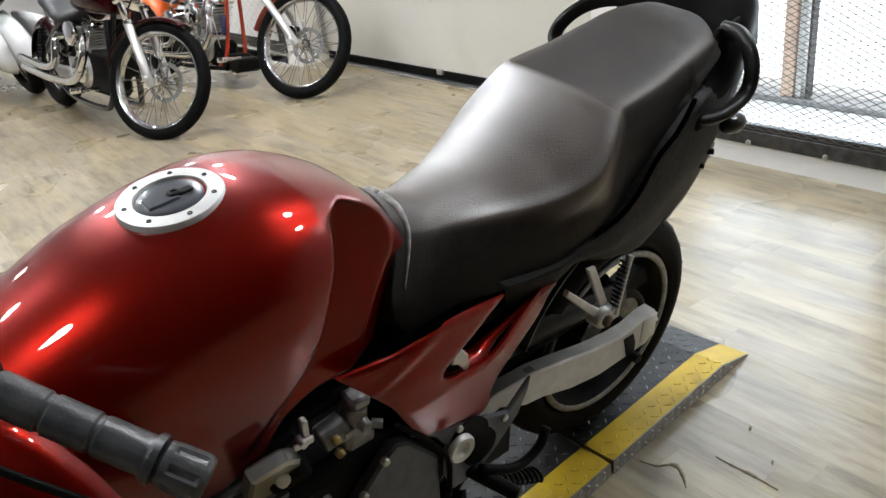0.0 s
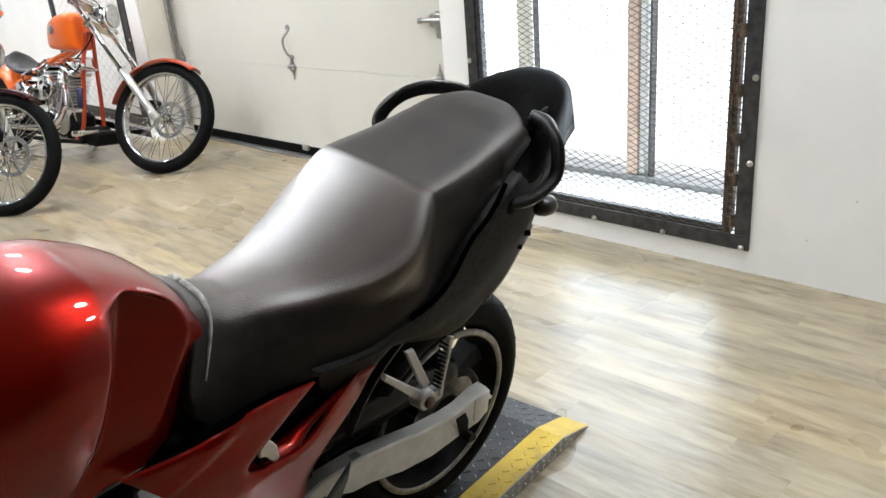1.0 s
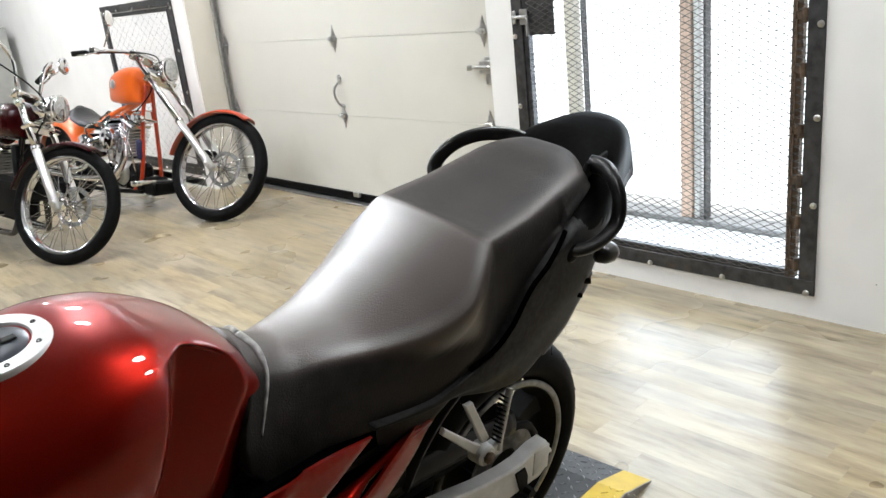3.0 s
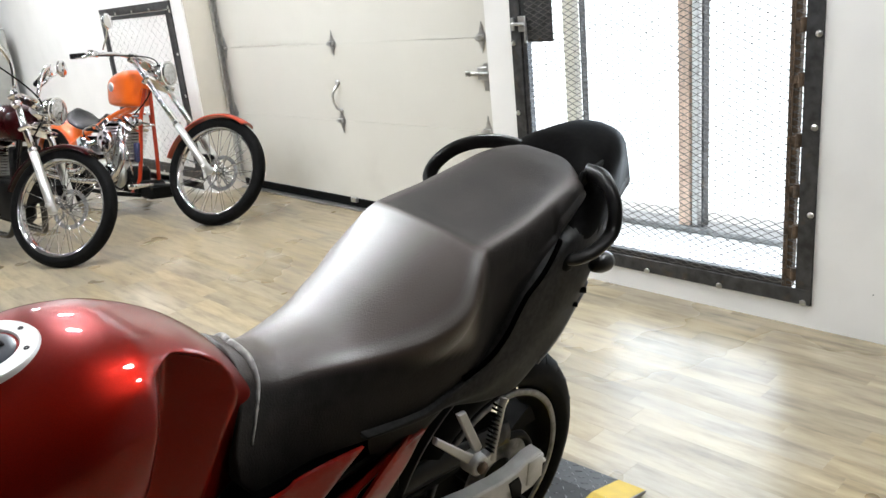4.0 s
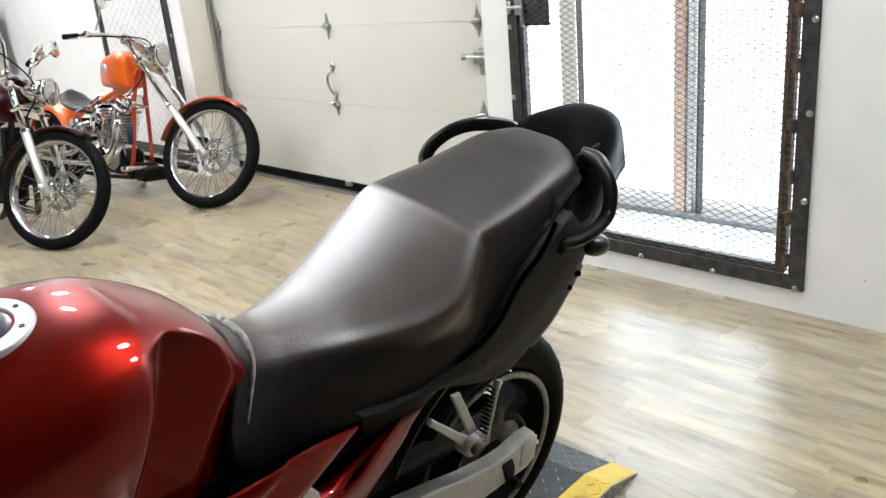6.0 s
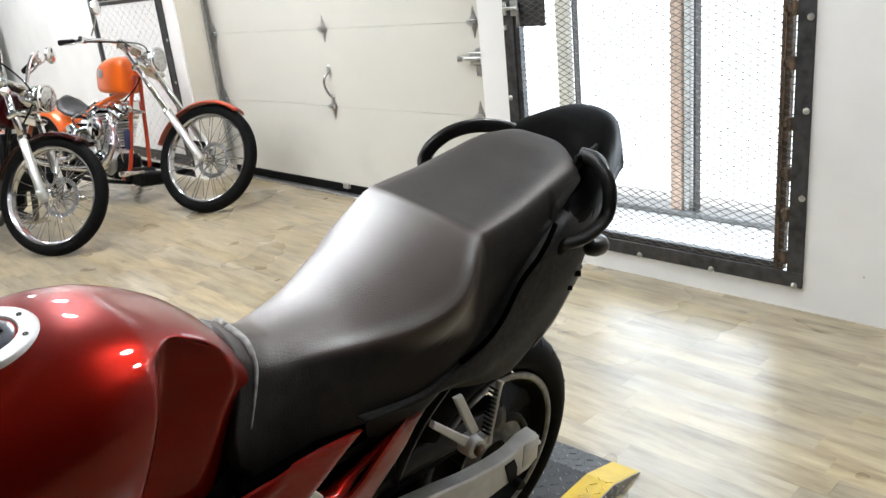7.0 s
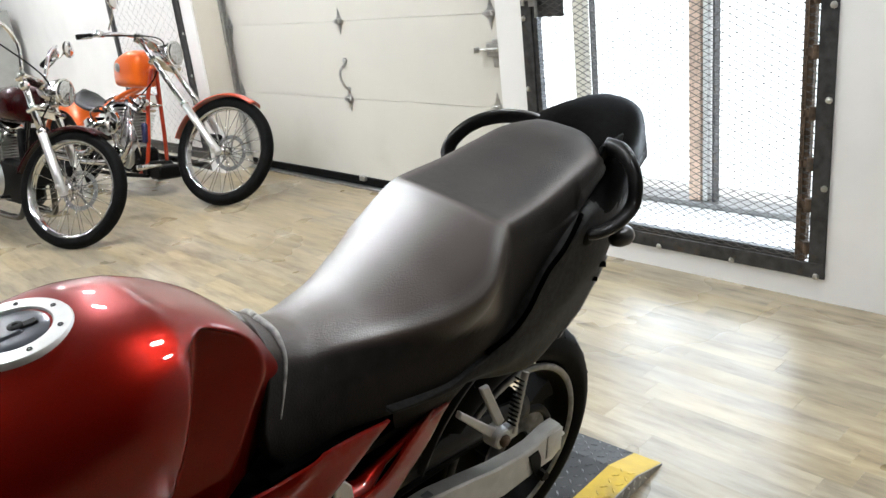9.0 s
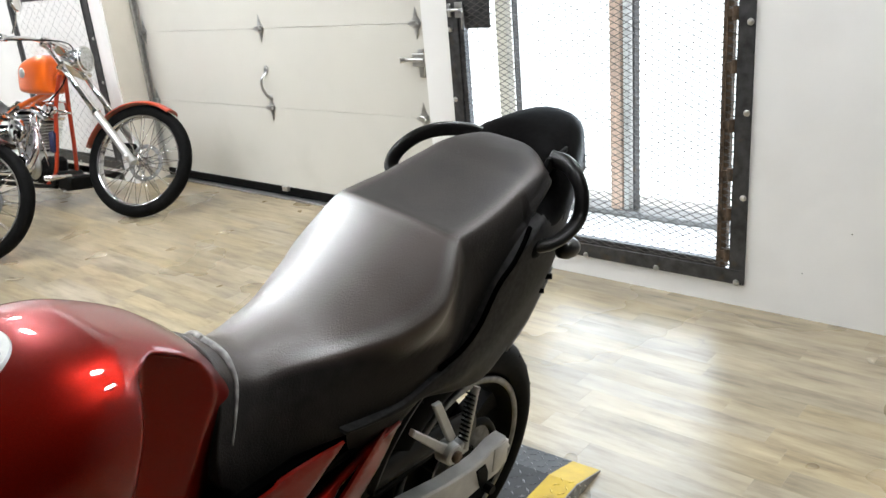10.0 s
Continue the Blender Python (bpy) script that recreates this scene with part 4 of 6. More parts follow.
# side panels: a shell with a scoop cut out behind its middle
def side_panel(s):
    runs = [[(2.528, .722), (2.56, .724), (2.62, .724), (2.68, .727), (2.73, .731), (2.79, .725), (2.858, .711)],
            [(2.858, .711), (2.82, .698), (2.788, .684), (2.741, .663), (2.715, .648), (2.708, .637), (2.714, .625), (2.744, .614), (2.80, .604), (2.844, .612), (2.895, .636), (2.948, .655), (2.99, .664), (3.035, .668)],
            [(3.035, .668), (3.034, .658), (2.988, .616), (2.934, .586), (2.88, .557), (2.848, .53), (2.834, .505), (2.835, .480), (2.822, .466), (2.80, .468), (2.744, .489), (2.707, .503), (2.671, .513)],
            [(2.671, .513), (2.634, .579), (2.609, .627), (2.58, .665), (2.545, .704), (2.528, .722)]]
    line = []
    for r in runs:
        line += [(q.x, q.y) for q in spline([(x, z, 0) for x, z in r], 6)][:-1]
    ring = np.array(line)
    nxt = np.roll(ring, -1, axis=0)

    def inside(x, z):
        cut = ((ring[:, 1] > z) != (nxt[:, 1] > z)) & (x < (nxt[:, 0] - ring[:, 0]) * (z - ring[:, 1]) / (nxt[:, 1] - ring[:, 1] + 1e-12) + ring[:, 0])
        return int(cut.sum()) % 2 == 1

    def edge_distance(x, z):
        d = nxt - ring
        u = np.clip(((x - ring[:, 0]) * d[:, 0] + (z - ring[:, 1]) * d[:, 1]) / ((d ** 2).sum(1) + 1e-12), 0, 1)
        return float(np.sqrt((ring[:, 0] + d[:, 0] * u - x) ** 2 + (ring[:, 1] + d[:, 1] * u - z) ** 2).min())

    pts = [Vector(p) for p in line]
    for x in np.arange(2.52, 3.05, 0.007):
        for z in np.arange(.46, .74, 0.007):
            if inside(x, z) and edge_distance(x, z) > 0.0045:
                pts.append(Vector((x, z)))
    n = len(line)
    vs, es, fs, *_ = delaunay_2d_cdt(pts, [(k, (k + 1) % n) for k in range(n)], [], 1, 1e-6)

    def surface(x, z):
        y = 0.198 - 0.9 * (x - 2.66) ** 2 * (0.5 if x > 2.66 else 1.0) - 0.10 * max(0, 0.60 - z) - 0.10 * max(0, z - 0.66)
        y = max(y, 0.146)
        d = edge_distance(x, z)
        y -= 0.003 * max(0.0, 1 - d / 0.007) ** 2
        # a soft crease that runs from the front tip to the scoop
        c = abs((z - .679) - (x - 2.584) * .42) if 2.56 < x < 2.72 else 1.0
        return y + 0.004 * max(0.0, 1 - c / 0.014)

    front = [(v.x, s * surface(v.x, v.y), v.y) for v in vs]
    back = [(x, y - s * 0.006, z) for x, y, z in front]
    m0 = len(front)
    rim = {}
    for f in fs:
        for a, b in zip(f, list(f[1:]) + [f[0]]):
            if (b, a) in rim:
                del rim[(b, a)]
            else:
                rim[(a, b)] = 1
    faces = [tuple(f) for f in fs] + [tuple(k + m0 for k in reversed(f)) for f in fs] + [(b, a, a + m0, b + m0) for a, b in rim]
    p = part("side_panel", mesh_of("side_panel", front + back, faces, True, 50), RED, bike, "red side panel with an air scoop")
    # flat black sheet that stands for the shade inside the scoop
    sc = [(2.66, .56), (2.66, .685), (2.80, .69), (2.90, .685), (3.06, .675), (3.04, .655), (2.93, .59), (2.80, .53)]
    part("scoop", mesh_of("scoop", *slab(sc, s * .138, s * .120), False), GAP_SHADE, bike, "black sheet standing for the shade in the scoop")
    part("scoop_floor", mesh_of("scoop_floor", *loft([[(x, s * .15, z), (x, s * .178 if k < 3 else s * .158, z - .004), (x, s * .178 if k < 3 else s * .158, z - .010), (x, s * .13, z - .010)] for k, (x, z) in enumerate(((2.715, .622), (2.76, .612), (2.81, .606), (2.86, .620), (2.93, .648), (3.0, .664)))])), RED, p)
    if s < 0:
        part("scoop_lip", mesh_of("scoop_lip", *tube([(2.752, s * .174, .655), (2.785, s * .166, .672), (2.822, s * .152, .684)], 0.009, 10, 6, 0.6)), RED, p)
        part("seat_lock", mesh_of("seat_lock", *rod((2.750, s * .14, .618), (2.750, s * .176, .612), 0.017, 20, 0.015, 0.003), True, 40), BLACK_PLASTIC, bike, "black seat lock barrel")
        part("lock_cover", mesh_of("lock_cover", *slab([(2.738, .632), (2.750, .626), (2.766, .600), (2.775, .610), (2.772, .636), (2.760, .654), (2.747, .660), (2.740, .650)], s * .182, s * .174, 0.002), False), CAP_RING, bike, "pale grey lock cover")


both(side_panel)

# dark frame and battery box under the seat
part("frame_rail", mesh_of("frame_rail", *join(*[tube([(2.30, s * .10, .60), (2.55, s * .115, .64), (2.75, s * .12, .64), (3.0, s * .12, .66), (3.35, s * .10, .78)], 0.019, 12) for s in (-1, 1)])), BLACK_METAL, bike, "black tubular subframe")
part("lower_frame", mesh_of("lower_frame", *join(*[tube([(2.72, s * .13, .66), (2.76, s * .135, .52), (2.80, s * .135, .40), (2.74, s * .13, .24), (2.3, s * .12, .18)], 0.021, 12) for s in (-1, 1)])), BLACK_METAL, bike, "black frame cradle")
part("battery_box", mesh_of("battery_box", *join(box(2.60, -.10, .30, 2.92, .10, .61, 0.02), box(2.90, -.08, .44, 3.03, .08, .61, 0.02)), True, 40), BLACK_METAL, bike)
part("rear_mudguard", mesh_of("rear_mudguard", *moved(loft([[(0.345 * math.cos(a), -.09, 0.345 * math.sin(a)), (0.345 * math.cos(a), .09, 0.345 * math.sin(a)), (0.353 * math.cos(a), .09, 0.353 * math.sin(a)), (0.353 * math.cos(a), -.09, 0.353 * math.sin(a))] for a in np.linspace(2.75, 1.75, 24)]), pose(3.33, 0, .312))), BLACK_PLASTIC, bike, "black inner mudguard")

# engine, carburettor and covers
part("engine_block", mesh_of("engine_block", *join(box(2.05, -.150, .24, 2.70, .150, .52, 0.03), box(2.02, -.13, .18, 2.55, .13, .28, 0.03), box(2.14, -.14, .50, 2.46, .14, .60, 0.02)), True, 40), BLACK_METAL, bike, "black engine block")
for k in range(6):
    part("cooling_fin", mesh_of("cooling_fin", *box(2.12, -.152, .505 + k * 0.016, 2.44, .152, .511 + k * 0.016, 0.002), False), ALU_DULL, bike)
part("cylinder_head_cover", mesh_of("cylinder_head_cover", *join(moved(slab([(-.045, -.055), (.020, -.060), (.042, -.025), (.036, .020), (.012, .045), (-.045, .040)], -.014, .014, 0.005), pose(2.415, -.168, .610, 24, 0, 0)), rod((2.418, -.172, .600), (2.418, -.190, .607), 0.011, 14)), True, 40), ALU_POLISHED, bike, "polished aluminium head cover with a hex plug")
carb = part("carburettor", mesh_of("carburettor", *join(rod((2.50, -.150, .598), (2.545, -.152, .606), 0.022, 20, 0.024, 0.003), rod((2.556, -.152, .575), (2.566, -.152, .640), 0.024, 20, 0.021, 0.004), box(2.537, -.172, .556, 2.590, -.128, .584, 0.007), box(2.552, -.170, .632, 2.588, -.132, .656, 0.006), rod((2.565, -.168, .610), (2.566, -.186, .609), 0.012, 14, 0.010, 0.002), rod((2.586, -.165, .59), (2.600, -.176, .588), 0.008, 12), box(2.53, -.178, .60, 2.55, -.160, .612, 0.002)), True, 40), ALU_DULL, bike, "cast aluminium carburettor")
for q in ((2.512, -.178, .618), (2.516, -.178, .588)):
    part("brass_nut", mesh_of("brass_nut", *rod(q, (q[0], q[1] - 0.010, q[2]), 0.008, 6)), BRASS, carb, "small brass nut")
part("choke_bracket", mesh_of("choke_bracket", *join(box(2.468, -.170, .640, 2.478, -.155, .672, 0.002), box(2.448, -.174, .628, 2.482, -.168, .642, 0.002), rod((2.46, -.165, .645), (2.46, -.185, .645), 0.006, 10)), True, 40), ALU, carb)
part("intake_hose", mesh_of("intake_hose", *rod((2.41, -.14, .585), (2.47, -.155, .60), 0.040, 18, 0.037, 0.006)), RUBBER, bike)
for p in ((2.60, -.17, .50), (2.555, -.17, .45), (2.66, -.155, .585), (2.49, -.168, .49)):
    part("screw", mesh_of("screw", *rod(p, (p[0], p[1] - 0.012, p[2]), 0.008, 12, 0.007, 0.001)), BOLT, bike)
part("sprocket_cover", mesh_of("sprocket_cover", *slab([(2.540, .440), (2.600, .505), (2.626, .520), (2.650, .508), (2.712, .43), (2.718, .30), (2.60, .26), (2.55, .30)], -.176, -.150, 0.005), True, 40), COVER_GREY, bike, "dull grey sprocket cover")
part("cover_cable", mesh_of("cover_cable", *tube([(2.62, -.184, .575), (2.650, -.188, .545), (2.690, -.190, .485), (2.722, -.190, .425), (2.724, -.190, .33)], 0.0055, 8)), RUBBER, bike)
heel = part("heel_plate", mesh_of("heel_plate", *slab([(2.65, .525), (2.69, .523), (2.78, .476), (2.872, .440), (2.905, .470), (2.928, .492), (2.922, .462), (2.90, .415), (2.850, .365), (2.80, .325), (2.74, .325), (2.722, .38), (2.725, .45), (2.70, .49)], -.182, -.172, 0.003), True, 40), COVER_GREY, bike, "grey aluminium heel plate")
part("pivot_recess", mesh_of("pivot_recess", *join(rod((2.775, -.182, .440), (2.775, -.186, .440), 0.045, 28), rod((2.80, -.182, .40), (2.80, -.186, .40), 0.04, 24)), True, 40), BLACK_METAL, heel)
part("pivot_cap", mesh_of("pivot_cap", *moved(turned([(0.0001, .004), (0.012, .004), (0.016, .011), (0.026, .012), (0.029, .008), (0.029, 0)], 28), pose(2.750, -.186, .436, 90, 0, 0)), True, 40), CAP_RING, heel, "pale round pivot cap")
for p in ((2.752, -.182, .478), (2.862, -.182, .432), (2.80, -.182, .345)):
    part("screw", mesh_of("screw", *rod(p, (p[0], p[1] - 0.006, p[2]), 0.008, 12, 0.007, 0.001)), BOLT, heel)
part("rider_footpeg", mesh_of("rider_footpeg", *join(tube([(2.78, -.17, .345), (2.80, -.21, .335), (2.82, -.27, .33)], 0.015, 12), tube([(2.79, -.20, .36), (2.86, -.22, .33), (2.92, -.22, .34), (2.945, -.215, .375)], 0.010, 10)), True), BLACK_METAL, bike, "black rider footpeg and gear lever")
spring = [(2.83 + 0.11 * k / 90, -.20 - 0.01 * k / 90 + 0.016 * math.cos(k * 0.62), .300 - 0.06 * k / 90 + 0.016 * math.sin(k * 0.62)) for k in range(91)]
part("stand_spring", mesh_of("stand_spring", *tube(spring, 0.0035, 6, 1)), BLACK_METAL, bike, "coiled side-stand spring")
part("side_stand", mesh_of("side_stand", *join(tube([(2.78, -.15, .26), (2.72, -.27, .13), (2.70, -.345, .028)], 0.014, 10), box(2.66, -.39, .012, 2.74, -.31, .026, 0.004))), BLACK_METAL, bike, "black side stand")

# swingarm
part("shock_linkage", mesh_of("shock_linkage", *join(box(2.78, -.115, .20, 2.97, .115, .415, 0.02), rod((2.95, 0, .36), (3.0, 0, .62), 0.035, 16)), True, 40), BLACK_METAL, bike, "black shock linkage and pivot housing")
swing = part("swingarm", mesh_of("swingarm", *join(*[slab([(2.80, .395), (2.86, .408), (2.90, .422), (3.007, .416), (3.10, .395), (3.18, .375), (3.26, .363), (3.31, .362), (3.36, .374), (3.395, .374), (3.402, .30), (3.375, .284), (3.33, .284), (3.213, .281), (3.12, .298), (3.03, .329), (2.98, .338), (2.909, .378), (2.86, .366), (2.80, .352)], s * .125, s * .088, 0.004) for s in (-1, 1)]), True, 30), ALU_FLAT, bike, "brushed aluminium box swingarm")
both(lambda s: part("axle_adjuster", mesh_of("axle_adjuster", *join(box(3.348, min(s * .088, s * .1275), .302, 3.400, max(s * .088, s * .1275), .368, 0.002), rod((3.40, s * .11, .325), (3.425, s * .11, .325), 0.006, 10)), True, 35), ALU_FLAT, bike, "swingarm end with axle adjuster"))
part("adjuster_slot", mesh_of("adjuster_slot", *join(slab([(3.285, .347), (3.318, .347), (3.330, .320), (3.332, .280), (3.31, .276), (3.30, .30)], -.128, -.118, 0.002), rod((3.322, -.13, .283), (3.322, -.148, .283), 0.012, 6), rod((3.34, -.13, .266), (3.34, -.14, .266), 0.008, 8)), True, 40), BLACK_METAL, swing, "dark axle slot and nut")
part("chain_guard", mesh_of("chain_guard", *tube([(2.80, -.062, .44), (3.0, -.062, .452), (3.2, -.062, .44), (3.34, -.062, .42)], 0.028, 10, 6, 0.5)), BLACK_PLASTIC, bike, "black chain guard")
part("chain", mesh_of("chain", *join(tube([(2.62, -.062, .41), (3.0, -.062, .408), (3.33, -.062, .405), (3.42, -.062, .35), (3.41, -.062, .27), (3.33, -.062, .22), (3.0, -.062, .28), (2.62, -.062, .34)], 0.010, 6, 8))), BLACK_METAL, bike, "drive chain")
part("chain_guide", mesh_of("chain_guide", *box(2.985, -.12, .392, 3.01, -.10, .418, 0.003), False), ALU_DULL, swing)

# passenger footpeg brackets
def passenger_peg(s):
    br = part("peg_bracket", mesh_of("peg_bracket", *join(
        slab([(3.003, .640), (3.008, .652), (3.092, .572), (3.112, .558), (3.120, .535), (3.102, .526), (3.088, .550)], s * .184, s * .172, 0.002),
        slab([(3.058, .674), (3.078, .672), (3.128, .568), (3.112, .556)], s * .182, s * .172, 0.002), rod((3.108, s * .165, .543), (3.108, s * .198, .543), 0.023, 20, 0.021, 0.003), box(3.112, min(s * .170, s * .192), .520, 3.160, max(s * .170, s * .192), .552, 0.004)), True, 40), ALU_FLAT, bike, "pale aluminium peg bracket")
    part("peg_bolt", mesh_of("peg_bolt", *rod((3.108, s * .198, .543), (3.108, s * .206, .543), 0.012, 6)), RUST, br, "dull bronze bolt head")
    pb = [(3.142, s * .190, .536), (3.156, s * .188, .588), (3.171, s * .184, .640), (3.176, s * .184, .656)]
    peg = part("passenger_footpeg", mesh_of("passenger_footpeg", *tube(pb, 0.0072, 10, 6, 0.6), True, 40), ALU_FLAT, bike, "folded aluminium passenger footpeg")
    for k in range(11):
        c = Vector((3.136, s * .191, .562)).lerp(Vector((3.156, s * .186, .650)), k / 10)
        part("rubber_rib", mesh_of("rubber_rib", *moved(box(-.006, -.008, -.0018, .007, .008, .0018, 0.0006), Matrix.Translation(c) @ pose(0, 0, 0, 0, 38, 0)), False), RUBBER, peg)


both(passenger_peg)


# wheels
def tyre_ring(R, width, seg=72, bead=None):
    """Tyre with a round crown and thin sidewalls, axis along y."""
    pts = []
    for k in range(25):
        a = -math.pi / 2 + math.pi * k / 24
        pts.append((R - width * 0.5 + width * 0.5 * math.cos(a) ** 0.9 if abs(a) < 1.57 else R - width * 0.5, width / 2 * math.sin(a)))
    inner = bead or R - width * 0.92
    prof = [(inner, -width * 0.34), (inner + 0.012, -width * 0.44)] + [q for q in pts[1:-1] if q[0] > inner + 0.013] + [(inner + 0.012, width * 0.44), (inner, width * 0.34)]
    return moved(turned(prof, seg, None, True), pose(0, 0, 0, 90, 0, 0))


def rear_wheel():
    wm = pose(3.316, 0, .306)
    rim = part("rear_wheel", mesh_of("rear_wheel", *join(moved(turned([(0.197, -.058), (0.210, -.062), (0.214, -.056), (0.202, -.048), (0.190, -.03), (0.188, 0.0), (0.190, .03), (0.202, .048), (0.214, .056), (0.210, .062), (0.197, .058), (0.180, .03), (0.176, 0), (0.180, -.03)], 72, None, True), pose(0, 0, 0, 90, 0, 0)), rod((0, -.06, 0), (0, .06, 0), 0.05, 28, None, 0.006)), True, 40), BLACK_METAL, bike, "dark cast wheel with three spokes", wm)
    part("tyre", tyre_ring(0.303, 0.138, 72, 0.2135), RUBBER, rim, "black road tyre")
    for k in range(28):
        for s in (-1, 1):
            a = (k + 0.25 * (s + 1)) * 2 * math.pi / 28
            pts = []
            for q in range(5):
                v, aa = (0.25 + 0.5 * q / 4) * 1.25, a + 0.07 * q / 4
                r = 0.303 - 0.069 + 0.069 * math.cos(v) ** 0.9 + 0.0002
                pts.append((r * math.cos(aa), s * 0.069 * math.sin(v), r * math.sin(aa)))
            part("tread_groove", mesh_of("tread_groove", *tube(pts, 0.0016, 4, 2)), BLACK_METAL, rim)
    part("rim_lip", mesh_of("rim_lip", *moved(turned([(0.196, .050), (0.199, .060), (0.203, .0635), (0.211, .0635), (0.2145, .060), (0.2145, .055), (0.205, .050)], 72, None, True), pose(0, 0, 0, 90, 0, 0))), ALU_DULL, rim, "pale machined rim edge")
    for k in range(3):
        a = k * 2 * math.pi / 3 + 0.45
        sp = [[(math.cos(a) * r - math.sin(a) * w2, y, math.sin(a) * r + math.cos(a) * w2) for w2, y in ((-hw, -th), (hw, -th), (hw, th), (-hw, th))] for r, hw, th in ((0.03, 0.035, 0.035), (0.09, 0.022, 0.028), (0.15, 0.022, 0.024), (0.190, 0.034, 0.03))]
        part("spoke", mesh_of("spoke", *loft(sp), True, 40), BLACK_METAL, rim)
    part("hub_plate", mesh_of("hub_plate", *moved(turned([(0.03, -.034), (0.11, -.034), (0.118, -.030), (0.03, -.020)], 48, None, True), pose(0, 0, 0, 90, 0, 0)), True, 40), BLACK_METAL, rim, "black brake plate")
    part("sprocket", mesh_of("sprocket", *moved(turned([(0.05, .066), (0.102, .064), (0.10, .058), (0.05, .058)], 48, None, True), pose(0, 0, 0, 90, 0, 0)), True, 40), ALU_DULL, rim)


rear_wheel()

# handlebar grip, lever and bar end; front fairing below them
bar = part("handlebar", mesh_of("handlebar", *tube([(2.03, -.02, .99), (2.05, -.12, 1.0), (2.135, -.215, .985), (2.25, -.345, .895)], 0.011, 12)), BLACK_METAL, bike, "black handlebar")
ga, gb = Vector((2.138, -.218, .982)), Vector((2.238, -.336, .914))
gd = (gb - ga).normalized()
L0 = (gb - ga).length
rings = []
for s, r in [(0, .019), (.003, .0215), (L0 * .30, .021), (L0 * .315, .019), (L0 * .335, .019), (L0 * .35, .021), (L0 * .60, .021), (L0 * .615, .019), (L0 * .635, .019), (L0 * .65, .021), (L0 - .012, .021), (L0 - .008, .0255), (L0 - .001, .0255), (L0, .019)]:
    u = gd.orthogonal().normalized()
    v = gd.cross(u)
    rings.append([ga + gd * s + (u * math.cos(k * math.pi / 14) + v * math.sin(k * math.pi / 14)) * r for k in range(28)])
part("grip", mesh_of("grip", *loft(rings), True, 35), GRIP, bar, "dark grey rubber grip")
flutes = []
for s, r, deep in ((.001, .020, 0), (.004, .0225, .0), (.012, .0235, .0), (.015, .0240, .003), (.040, .0248, .003), (.044, .0245, 0), (.050, .021, 0), (.051, .0001, 0)):
    flutes.append([gb + gd * s + (u * math.cos(k * math.pi / 28) + v * math.sin(k * math.pi / 28)) * (r - (deep if k % 8 < 3 else 0)) for k in range(56)])
part("bar_end", mesh_of("bar_end", *loft(flutes), True, 30), GRIP, bar, "fluted dark bar-end weight")
part("switch_box", mesh_of("switch_box", *join(rod(ga - gd * 0.055, ga - gd * 0.003, 0.026, 20, 0.027, 0.005), moved(box(-.02, -.015, -.012, .02, .015, .02, 0.005), Matrix.Translation(ga - gd * 0.03 + Vector((0.01, 0, .025)))))), BLACK_PLASTIC, bar, "black switch housing")
part("clutch_lever", mesh_of("clutch_lever", *tube([ga - gd * 0.06 + Vector((-.02, 0, -.005)), ga + Vector((-.055, -.02, -.015)), gb + Vector((-.060, 0, -.02)), gb + gd * 0.03 + Vector((-.055, 0, -.02))], 0.006, 10, 8, 0.7)), BLACK_METAL, bar)


def front_fairing():
    rings = []
    for u in np.linspace(0, 1, 26):
        outer = []
        for v in np.linspace(0, 1, 20):
            z = 0.955 - 0.04 * u - 0.42 * v ** 1.5
            rear = 2.145 + 0.09 * v + 0.03 * math.sin(v * math.pi)
            x = 1.50 + (rear - 1.50) * u
            y = (0.10 + 0.085 * math.sin(min(1, u * 1.3) * math.pi / 2)) + 0.115 * math.sin(min(1.0, v * 1.6) * math.pi / 2) - 0.06 * max(0, v - 0.6)
            outer.append((x, -y, z))
        rings.append(outer + [(x, y + 0.008, z) for x, y, z in reversed(outer)])
    return loft(rings)


f0 = front_fairing()
fairing = part("front_fairing", mesh_of("front_fairing", *f0), RED, bike, "dark red half fairing")
part("front_fairing", mesh_of("front_fairing", [(x, -y, z) for x, y, z in f0[0]], f0[1]), RED, bike, "dark red half fairing")
fr = part("front_wheel", mesh_of("front_wheel", *join(moved(turned([(0.205, -.05), (0.222, -.052), (0.222, -.045), (0.205, -.03), (0.205, .03), (0.222, .045), (0.222, .052), (0.205, .05), (0.19, 0)], 48, None, True), pose(0, 0, 0, 90, 0, 0)), rod((0, -.05, 0), (0, .05, 0), 0.04, 24), *[box(-0.02, -.02, -.2, 0.02, .02, .2, 0.005)]), True, 40), BLACK_METAL, bike, "", pose(1.90, 0, .30))
part("tyre", tyre_ring(0.30, 0.12), RUBBER, fr, "black road tyre")
part("fork", mesh_of("fork", *join(*[rod((1.90, s * .10, .30), (2.06, s * .10, .95), 0.025, 16) for s in (-1, 1)])), ALU, bike)


